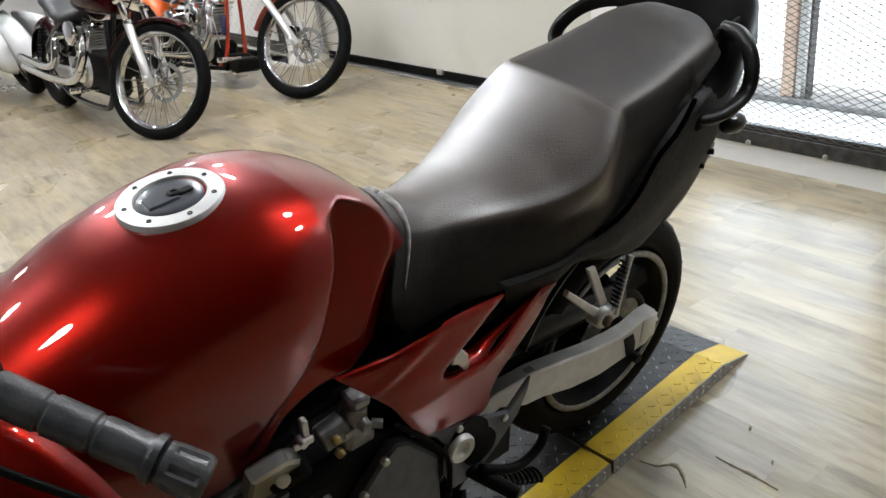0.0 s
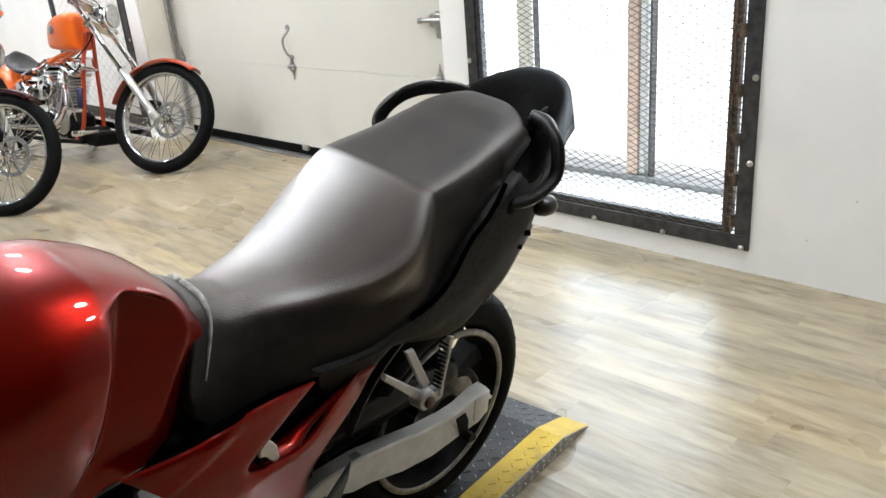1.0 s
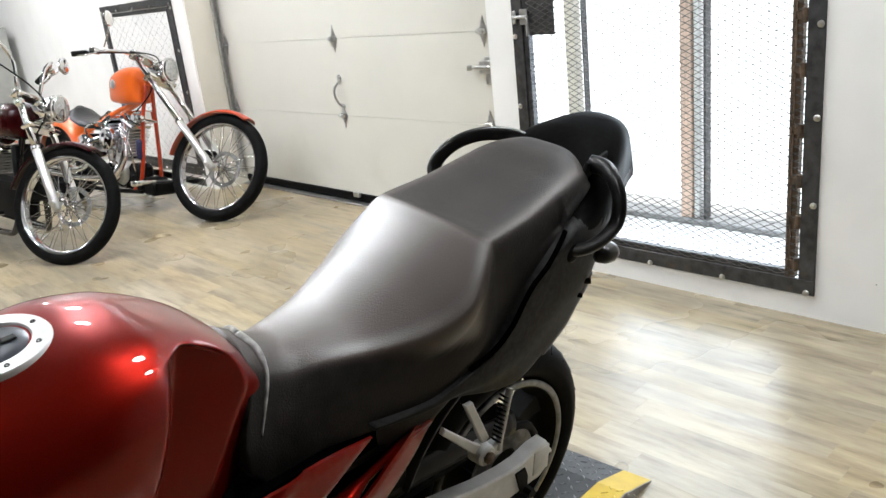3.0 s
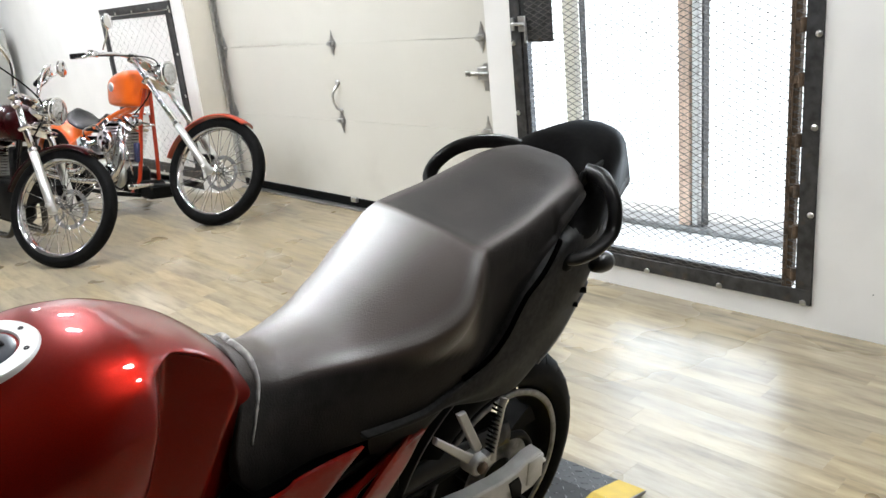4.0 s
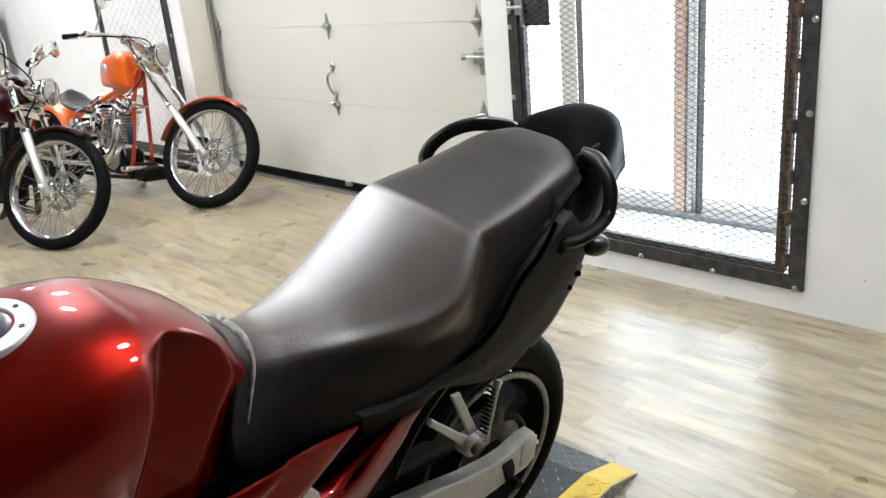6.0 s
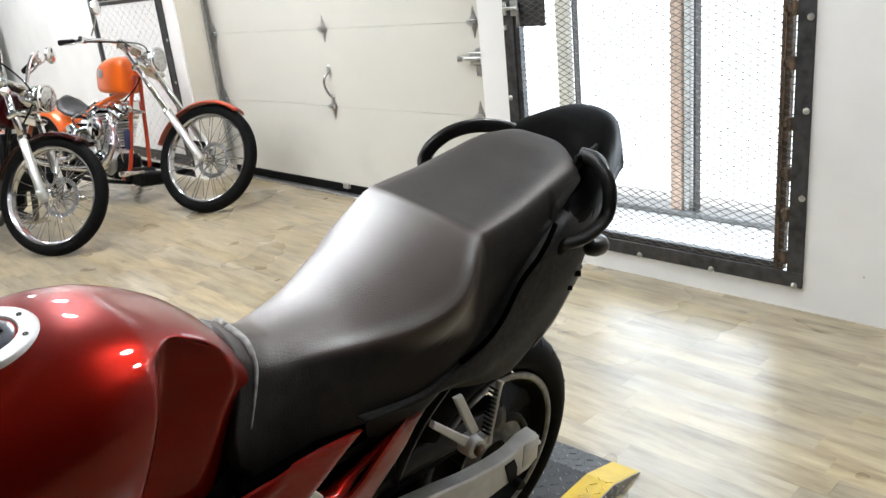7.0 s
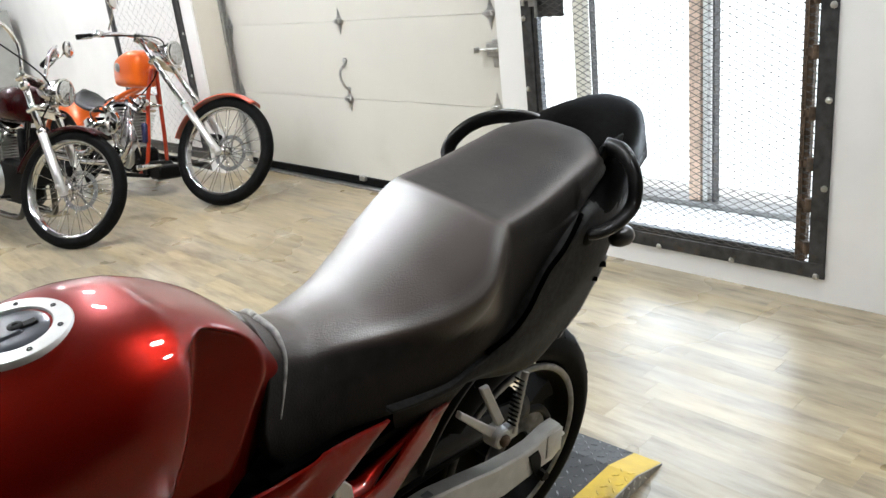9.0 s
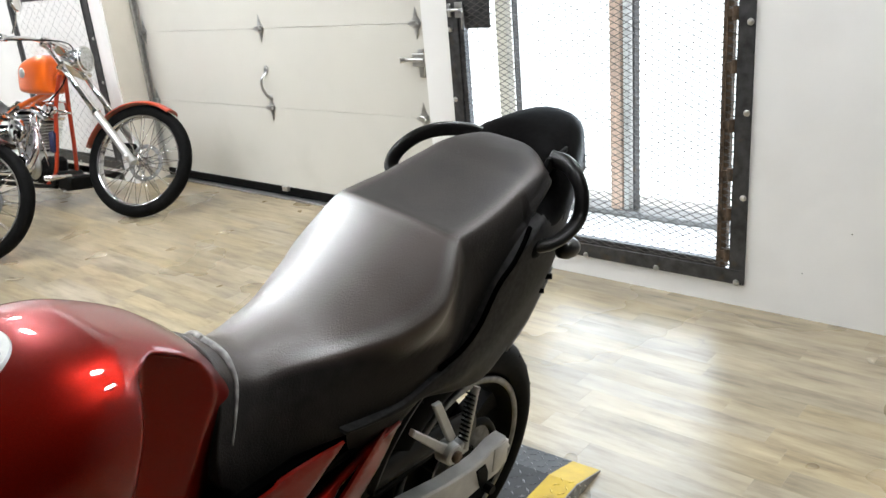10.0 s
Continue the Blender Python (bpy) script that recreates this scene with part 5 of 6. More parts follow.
# ---- tread-plate ramp under the motorcycle ----
def ramp():
    rp = thing("loading_ramp", pose(3.8663, 1.8207, 0, 0, 0, 3.7), "low tread-plate ramp with worn dark top and yellow painted edge", "ramp")
    T, CREST, W, EDGE = 0.042, 0.135, 0.62, 0.085

    def zat(x):
        return 0.004 + (T - 0.004) * min(1.0, -x / CREST)

    def strip(x0, x1, y0, y1, under=0.004):
        xs = [x0] + ([-CREST] if x0 < -CREST < x1 else []) + [x1]
        v, f = [], []
        for x in xs:
            v += [(x, y0, zat(x)), (x, y1, zat(x)), (x, y1, zat(x) - under), (x, y0, zat(x) - under)]
        for i in range(len(xs) - 1):
            for j in range(4):
                k = (j + 1) % 4
                f.append((4 * i + j, 4 * i + k, 4 * i + 4 + k, 4 * i + 4 + j))
        f += [(3, 2, 1, 0), tuple(4 * (len(xs) - 1) + j for j in range(4))]
        return v, f

    def lozenges(x0, x1, y0, y1, side=False):
        """Raised treads in alternating directions."""
        v, f = [], []
        step = 0.030
        for i in range(int((x1 - x0) / step)):
            for j in range(int((y1 - y0) / step)):
                cx, cy = x0 + (i + 0.5) * step, y0 + (j + 0.5) * step
                a = radians(45 if (i + j) % 2 else -45)
                l, w2, hh = 0.0118, 0.0032, 0.0022
                o = len(v)
                ca, sa = math.cos(a), math.sin(a)
                base = [(l, 0, 0), (0, w2, 0), (-l, 0, 0), (0, -w2, 0), (l * .62, 0, hh), (-l * .62, 0, hh)]
                for p, q, h in base:
                    X, Y = cx + p * ca - q * sa, cy + p * sa + q * ca
                    v.append((X, y0 - h, Y) if side else (X, Y, zat(X) + h))
                f += [(o, o + 1, o + 4), (o + 1, o + 5, o + 4), (o + 1, o + 2, o + 5), (o + 2, o + 3, o + 5), (o + 3, o + 4, o + 5), (o + 3, o, o + 4)]
        return v, f

    for nm, x0, x1 in (("rear_section", -0.63, 0.0), ("front_section", -2.2, -0.642)):
        dk = part(nm, mesh_of(nm, *strip(x0, x1, EDGE, W - EDGE), False), TREAD_DARK, rp, "worn dark tread plate")
        part("treads", mesh_of("treads", *lozenges(max(x0, -1.0), x1, EDGE, W - EDGE), False), TREAD_WORN, dk)["kind"] = "stuff"
        for ye in (0.0, W - EDGE):
            yl = part("painted_edge", mesh_of("painted_edge", *strip(x0, x1, ye, ye + EDGE), False), YELLOW, rp, "yellow painted edge strip")
            part("treads", mesh_of("treads", *lozenges(max(x0, -1.0), x1 - 0.12 if x1 == 0 else x1, ye, ye + EDGE), False), YELLOW_RUBBED, yl)["kind"] = "stuff"
        prof = [(x0, -0.0), (x0, zat(x0) - 0.001)] + ([(-CREST, T - 0.001)] if x1 == 0 else []) + [(x1, zat(x1) - 0.001), (x1, -0.0)]
        sk = part("skirt", mesh_of("skirt", *slab(prof, -0.003, 0.0), False), TREAD_BRIGHT, rp, "bright tread-plate side")
        tr = []
        for i in range(int((min(x1, -0.07) - max(x0, -1.0)) / 0.029)):
            X = max(x0, -1.0) + (i + 0.5) * 0.029
            for j, zz in enumerate((0.011, 0.030)):
                if zz < zat(X) - 0.008:
                    a = radians(45 if (i + j) % 2 else -45)
                    ca, sa = math.cos(a), math.sin(a)
                    tr.append(([(X + p * ca - q * sa, -0.003 - h, zz + p * sa + q * ca) for p, q, h in ((.0095, 0, 0), (0, .0034, 0), (-.0095, 0, 0), (0, -.0034, 0), (.006, 0, .0022), (-.006, 0, .0022))], [(0, 1, 4), (1, 5, 4), (1, 2, 5), (2, 3, 5), (3, 4, 5), (3, 0, 4)]))
        part("treads", mesh_of("treads", *join(*tr), False), TREAD_RUBBED, sk)["kind"] = "stuff"


ramp()

# ---- the other motorcycles; x forward from the rear contact, y to their left ----
def spoked_wheel(owner, name, m, R, tyre_w, n=40, rim_mat=None, label=""):
    rr = R - tyre_w * 0.86
    prof = [(rr - 0.017, -.014), (rr - 0.013, -.024), (rr - 0.004, -.030), (rr + 0.006, -.034), (rr + 0.012, -.034), (rr + 0.006, -.026), (rr - 0.002, -.012), (rr - 0.002, .012), (rr + 0.006, .026), (rr + 0.012, .034), (rr + 0.006, .034), (rr - 0.004, .030), (rr - 0.013, .024), (rr - 0.017, .014)]
    wheel = part(name, mesh_of(name, *moved(turned(prof, 64, None, True), pose(0, 0, 0, 90, 0, 0)), True, 50), rim_mat or RIM_CHROME, owner, label or "chrome spoked wheel", m)
    part("tyre", tyre_ring(R, tyre_w, 64), RUBBER, wheel, "black tyre")
    part("hub", mesh_of("hub", *moved(turned([(0.001, -.058), (0.016, -.058), (0.02, -.05), (0.034, -.042), (0.036, -.036), (0.024, -.03), (0.022, .03), (0.036, .036), (0.034, .042), (0.02, .05), (0.016, .058), (0.001, .058)], 28), pose(0, 0, 0, 90, 0, 0)), True, 40), CHROME, wheel)
    kinds = []
    for side in (-1, 1):
        for lean in (-1, 1):
            a = lean * 0.56
            kinds.append(mesh_of("spoke", *rod((0.034, side * 0.037, 0), ((rr - 0.015) * math.cos(a), side * 0.012, (rr - 0.015) * math.sin(a)), 0.0024, 6)))
            kinds[-1].materials.append(RIM_CHROME)
    for k in range(n):
        part("spoke", kinds[k % 4], CHROME, wheel, "", pose(0, 0, 0, 0, k * 360 / n, 0))
    return wheel


def arc_fender(cx, cz, R, w, a0, a1, thick=0.004, drop=0.05):
    """A mudguard round a wheel, with turned-down sides."""
    rings = []
    for a in np.linspace(a0, a1, 30):
        ring_pts = []
        for off in (0, thick):
            row = []
            for v in np.linspace(-1, 1, 11):
                r = R + off - drop * abs(v) ** 3
                row.append((cx + r * math.cos(a), v * (w / 2 + off), cz + r * math.sin(a)))
            ring_pts += row if off == 0 else row[::-1]
        rings.append(ring_pts)
    return loft(rings)


def teardrop_tank(x0, x1, z0, z1, w, square=0.75):
    rings = []
    for u in np.linspace(0, 1, 28):
        x = x0 + (x1 - x0) * u
        k = max(0.04, math.sin(math.pi * min(1.0, 0.06 + 0.60 * u ** 0.8 + 0.26 * u ** 6)) ** 0.6)
        hw = w * (0.30 + 0.70 * k) * (1 if 0.02 < u < 0.98 else 0.7)
        top = z1 - (1 - k) * 0.10 - 0.05 * (1 - u)
        bot = z0 + 0.03 * (1 - k)
        mid, hh = (top + bot) / 2, (top - bot) / 2
        rings.append([(x, hw * (abs(math.cos(a)) ** square) * (1 if math.cos(a) > 0 else -1), mid + hh * (abs(math.sin(a)) ** square) * (1 if math.sin(a) > 0 else -1)) for a in np.linspace(0, 2 * math.pi, 33)[:-1]])
    return loft(rings)


def v_twin(b, x, z, finish=CHROME, size=1.0):
    """Crankcase, two finned cylinders, rocker boxes, pushrod tubes and a round air cleaner."""
    case = part("crankcase", mesh_of("crankcase", *join(rod((x, -.10, z), (x, .10, z), 0.135, 32, None, 0.02), box(x - .28, -.09, z - .11, x - .05, .09, z + .09, 0.03)), True, 40), ALU, b, "polished crankcase")
    part("cam_cover", mesh_of("cam_cover", *join(rod((x - .01, -.10, z - .01), (x - .01, -.135, z - .01), 0.095, 32, 0.085, 0.010), rod((x + .06, -.10, z + .01), (x + .06, -.13, z + .01), 0.05, 24, 0.045, 0.008)), True, 40), CHROME, case, "chrome cam cover")
    for lean, nm in ((-22.5, "rear_cylinder"), (22.5, "front_cylinder")):
        m = pose(x, 0, z, 0, lean, 0) @ Matrix.Scale(size, 4)
        cyl = part(nm, mesh_of(nm, *rod((0, 0, .10), (0, 0, .36), 0.052, 24)), BLACK_METAL, b, "finned black cylinder", m)
        for k in range(9):
            part("fin", mesh_of("fin", *box(-.072, -.078, .135 + k * .0215, .072, .078, .1425 + k * .0215, 0.003), False), ALU, cyl)
        part("rocker_box", mesh_of("rocker_box", *join(box(-.085, -.075, .335, .085, .075, .375, 0.012), box(-.07, -.06, .375, .07, .06, .415, 0.018)), True, 40), finish, cyl, "chrome rocker box")
        for dx in (-.028, .028):
            part("pushrod_tube", mesh_of("pushrod_tube", *rod((dx, -.088, .07), (dx * 1.6, -.072, .34), 0.0095, 12)), CHROME, cyl)
    part("air_cleaner", mesh_of("air_cleaner", *moved(turned([(0.001, .055), (0.05, .053), (0.078, .045), (0.086, .030), (0.086, .006), (0.07, 0)], 36), pose(x - .01, -.115, z + .245, 90, 0, 0)), True, 40), CHROME, b, "round chrome air cleaner")
    part("carburettor", mesh_of("carburettor", *join(box(x - .05, -.12, z + .20, x + .05, -.04, z + .29, 0.012))), ALU_DULL, b)


def exhaust(b, lines, r=0.022):
    for pts in lines:
        part("exhaust_pipe", mesh_of("exhaust_pipe", *tube(pts, r, 16)), CHROME, b, "chrome exhaust pipe")


def front_end(b, wb, R, tyre_w, neck, steer, paint, spread, bars, lamp_r, fender_span, slider, lamp_off):
    """Wheel, fork, mudguard, lamp and bars, turned about the steering axis."""
    hub, top = Vector((wb, 0, R)), Vector(neck)
    ax = (top - hub).normalized()
    S = Matrix.Translation(hub) @ Matrix.Rotation(radians(steer), 4, ax) @ Matrix.Translation(-hub)
    spoked_wheel(b, "front_wheel", S @ Matrix.Translation(hub), R, tyre_w)
    for s in (-1, 1):
        o = Vector((0, s * spread, 0))
        part("fork_slider", mesh_of("fork_slider", *join(rod(hub + o - ax * 0.05, hub + o + ax * slider, 0.027, 18, 0.026, 0.005), rod(hub + o * 0.5, hub + o * 1.35, 0.016, 14))), ALU, b, "satin aluminium fork slider", S)
        part("fork_tube", mesh_of("fork_tube", *join(rod(hub + o + ax * (slider - 0.01), top + o + ax * 0.06, 0.0205, 18), rod(hub + o + ax * slider, hub + o + ax * (slider + 0.03), 0.029, 18, 0.027, 0.004))), CHROME, b, "chrome fork tube", S)
    disc = []
    for k in range(48):
        a = k * math.pi / 24
        disc.append([(r * math.cos(a), y, r * math.sin(a)) for r, y in ((0.098, .062), (0.125 + 0.003 * (k % 2), .062), (0.125 + 0.003 * (k % 2), .066), (0.098, .066))])
    carrier = [rod((0.03 * math.cos(a), .058, 0.03 * math.sin(a)), (0.102 * math.cos(a + .3), .064, 0.102 * math.sin(a + .3)), 0.005, 8) for a in (k * 2 * math.pi / 5 for k in range(5))]
    part("brake_disc", mesh_of("brake_disc", *join(loft(disc + disc[:1], True, False), *carrier), True, 40), ALU_DULL, b, "steel brake disc", S @ Matrix.Translation(hub))
    part("brake_caliper", mesh_of("brake_caliper", *moved(box(-.05, .045, -.035, .05, .095, .035, 0.012), Matrix.Translation(hub + ax * 0.13 + Vector((-.05, 0, 0)))), True, 40), BLACK_METAL, b, "dark brake caliper", S)
    for k in (0.02, -0.20):
        part("triple_clamp", mesh_of("triple_clamp", *join(moved(box(-.035, -spread - .035, -.016, .045, spread + .035, .016, 0.012), Matrix.Translation(top + ax * k) @ pose(0, 0, 0, 0, -math.degrees(math.atan2(hub.x - top.x, top.z - hub.z)), 0))), True, 40), CHROME, b, "", S)
    part("front_fender", mesh_of("front_fender", *arc_fender(hub.x, hub.z, R + 0.022, tyre_w + 0.045, radians(fender_span[0]), radians(fender_span[1]), 0.004, 0.026)), paint, b, "painted front mudguard", S)
    lc = top + Vector((lamp_off[0], 0, lamp_off[1]))
    lamp = part("headlight", mesh_of("headlight", *moved(turned([(0.001, -.19), (lamp_r * .30, -.18), (lamp_r * .62, -.13), (lamp_r * .86, -.07), (lamp_r * .98, -.01), (lamp_r * 1.04, .01), (lamp_r * 1.04, .022), (lamp_r * .95, .024)], 36), Matrix.Translation(lc) @ pose(0, 0, 0, 0, 84, 0))), CHROME, b, "round chrome headlight", S)
    part("lens", mesh_of("lens", *moved(turned([(lamp_r * .95, .022), (lamp_r * .7, .034), (0.001, .042)], 36), Matrix.Translation(lc) @ pose(0, 0, 0, 0, 84, 0))), MIRROR_GLASS, lamp)
    part("headlight_bracket", mesh_of("headlight_bracket", *rod(lc + Vector((-.02, 0, -.08)), top + Vector((0.02, 0, -.13)), 0.016, 12)), CHROME, b, "", S)
    handle = part("handlebar", mesh_of("handlebar", *tube(bars, 0.0125, 14)), CHROME, b, "chrome handlebar", S)
    part("handlebar", mesh_of("handlebar", *tube([(x, -y, z) for x, y, z in bars], 0.0125, 14)), CHROME, b, "chrome handlebar", S)
    for s in (-1, 1):
        e1, e0 = Vector(bars[-1]), Vector(bars[-2])
        e1.y, e0.y = s * abs(e1.y), s * abs(e0.y)
        d = (e1 - e0).normalized()
        part("grip", mesh_of("grip", *join(rod(e1 - d * 0.11, e1, 0.018, 16, None, 0.004), *[rod(e1 - d * q, e1 - d * (q - 0.012), 0.0205, 16, None, 0.002) for q in (0.10, 0.075, 0.05, 0.025)])), RUBBER, b, "ribbed grip", S)
        part("lever_perch", mesh_of("lever_perch", *join(moved(box(-.028, -.03, -.012, .03, .03, .03, 0.008), Matrix.Translation(e1 - d * 0.15)), tube([e1 - d * 0.14 + Vector((.04, 0, 0)), e1 - d * 0.07 + Vector((.055, 0, -.005)), e1 + Vector((.05, 0, -.01))], 0.006, 8))), CHROME, b, "chrome lever and reservoir", S)
    cable = [Vector(bars[-2]) + Vector((0.03, 0, 0)), top + Vector((0.16, -.10, .02)), top + Vector((0.12, -.05, -.22)), Vector((neck[0] + .03, -.06, neck[2] - .38))]
    part("cable", mesh_of("cable", *tube(cable, 0.005, 8)), RUBBER, b, "", S)
    return S


def chopper():
    b = thing("motorcycle", pose(4.338, 7.679, 0.001, 0, 0, -79.3) @ pose(0, 0, 0, 0, 0.84, 0) @ pose(0, 0, 0, -9), "bright orange chopper with spoked wheels and chrome engine", "motorcycle", "parked motorcycles")
    R = 0.380
    S = front_end(b, 1.907, R, 0.084, (1.15, 0, 1.10), 23.3, ORANGE_SHADED, 0.118, [(1.13, -.05, 1.13), (1.08, -.07, 1.14), (1.02, -.20, 1.12), (0.93, -.33, 1.06), (0.86, -.41, 1.02)], 0.088, (60, 172), 0.40, (0.20, -0.05))
    spoked_wheel(b, "rear_wheel", pose(0, 0, 0.33), 0.33, 0.17, 40)
    part("rear_fender", mesh_of("rear_fender", *arc_fender(0, .33, 0.355, 0.22, radians(25), radians(165), 0.005, 0.07)), ORANGE, b, "orange rear mudguard")
    part("fuel_tank", mesh_of("fuel_tank", *moved(teardrop_tank(0.74, 1.11, .80, 1.09, .108, 0.45), Matrix.Translation((0, 0, 0)))), ORANGE, b, "orange teardrop tank")
    part("tank_badge", mesh_of("tank_badge", *moved(turned([(0.035, 0), (0.03, 0.004), (0.001, 0.005)], 20), pose(0.86, -.106, .95, 90, 0, 0))), GALV, b)
    part("seat", mesh_of("seat", *loft([[(x, w * math.cos(a), z + 0.035 * math.sin(a)) for a in np.linspace(0, 2 * math.pi, 24)[:-1]] for x, w, z in ((.20, .05, .75), (.22, .11, .73), (.28, .14, .68), (.38, .14, .645), (.48, .12, .63), (.56, .08, .63), (.60, .03, .635))])), LEATHER, b, "black leather solo seat")
    for s in (-1, 1):
        part("frame_rail", mesh_of("frame_rail", *tube([(0.02, s * .13, .33), (.22, s * .12, .47), (.47, s * .08, .60), (.775, s * .04, .74), (1.0, s * .02, .82), (1.17, s * .015, .96)], 0.018, 12)), ORANGE, b, "orange frame tube")
        # lower part of the orange loop, coloured black so that it recedes
        part("frame_cradle", mesh_of("frame_cradle", *tube([(0.02, s * .13, .31), (.35, s * .13, .17), (.75, s * .11, .15), (1.12, s * .09, .16)], 0.0165, 12)), BLACK_METAL, b, "lower cradle tube of the frame, blackened to recede")
        part("down_tube", mesh_of("down_tube", *tube([(1.02, s * .09, .17), (1.10, s * .085, .23), (1.125, s * .07, .42), (1.13, s * .05, .72), (1.16, s * .02, .94)], 0.0150, 12)), ORANGE_SHADED, b, "orange front down tube in a shaded tone")
    v_twin(b, .80, .30, CHROME, 1.12)
    exhaust(b, ([(.92, -.09, .56), (1.03, -.15, .52), (1.04, -.19, .38), (.90, -.21, .27), (.50, -.21, .24), (.05, -.22, .26)], [(.62, -.09, .54), (.55, -.15, .50), (.58, -.19, .38), (.52, -.21, .31), (.30, -.21, .30), (-.02, -.22, .32)]), 0.024)
    part("primary_case", mesh_of("primary_case", *join(box(.36, -.07, .16, 1.06, .07, .36, 0.03), rod((.50, -.11, .27), (.50, .11, .27), 0.10, 28, None, 0.02)), True, 40), BLACK_METAL, b, "black gearbox and primary case")
    part("oil_tank", mesh_of("oil_tank", *rod((.40, -.12, .47), (.40, .12, .47), 0.10, 28, None, 0.015)), CHROME, b, "chrome oil tank")
    for k, pts in enumerate(([(.44, -.10, .56), (.52, -.15, .62), (.66, -.13, .66), (.70, -.09, .60)], [(1.02, -.07, .30), (1.06, -.12, .42), (1.0, -.12, .58), (.94, -.08, .66)], [(.84, -.13, .22), (.98, -.15, .20), (1.06, -.12, .28)])):
        part("oil_line", mesh_of("oil_line", *tube(pts, 0.008, 8)), CHROME if k < 2 else BLACK_METAL, b)
    part("coil_bracket", mesh_of("coil_bracket", *join(box(1.02, -.06, .66, 1.12, .06, .76, 0.012), rod((1.06, -.09, .71), (1.06, -.05, .71), 0.028, 18, None, 0.004)), True, 40), CHROME, b, "chrome coil bracket")
    part("starter", mesh_of("starter", *join(rod((1.10, -.09, .21), (1.10, .12, .21), 0.055, 22, None, 0.01), box(1.14, -.10, .14, 1.28, .10, .24, 0.015), rod((1.12, -.12, .20), (1.12, -.09, .20), 0.03, 18)), True, 40), BLACK_METAL, b, "black forward control and filter")
    part("blue_cover", mesh_of("blue_cover", *box(1.08, -.10, .40, 1.135, -.06, .55, 0.012), True, 40), BLUE_CLOTH, b, "dark blue cover below the tank")
    part("horn", mesh_of("horn", *join(rod((1.15, -.11, .70), (1.15, -.07, .70), 0.035, 22, 0.03, 0.006), rod((1.15, -.09, .70), (1.30, -.06, .68), 0.008, 8))), CHROME, b, "chrome horn")
    part("side_stand", mesh_of("side_stand", *tube([(.75, .12, .14), (.70, .27, .07), (.70, .33, .015)], 0.012, 10)), BLACK_METAL, b)
    part("foot_control", mesh_of("foot_control", *join(rod((1.30, -.10, .25), (1.30, -.28, .25), 0.014, 12), rod((1.30, -.20, .25), (1.30, -.29, .25), 0.02, 14))), CHROME, b)
    part("mirror", mesh_of("mirror", *join(tube([(0.98, -.25, 1.13), (1.02, -.28, 1.22), (1.03, -.31, 1.29)], 0.006, 8), moved(turned([(0.001, 0), (0.05, .004), (0.055, .014), (0.04, .024), (0.001, .028)], 24), pose(1.03, -.32, 1.31, 0, 80, 0)))), CHROME, b, "chrome mirror", S)
    return b


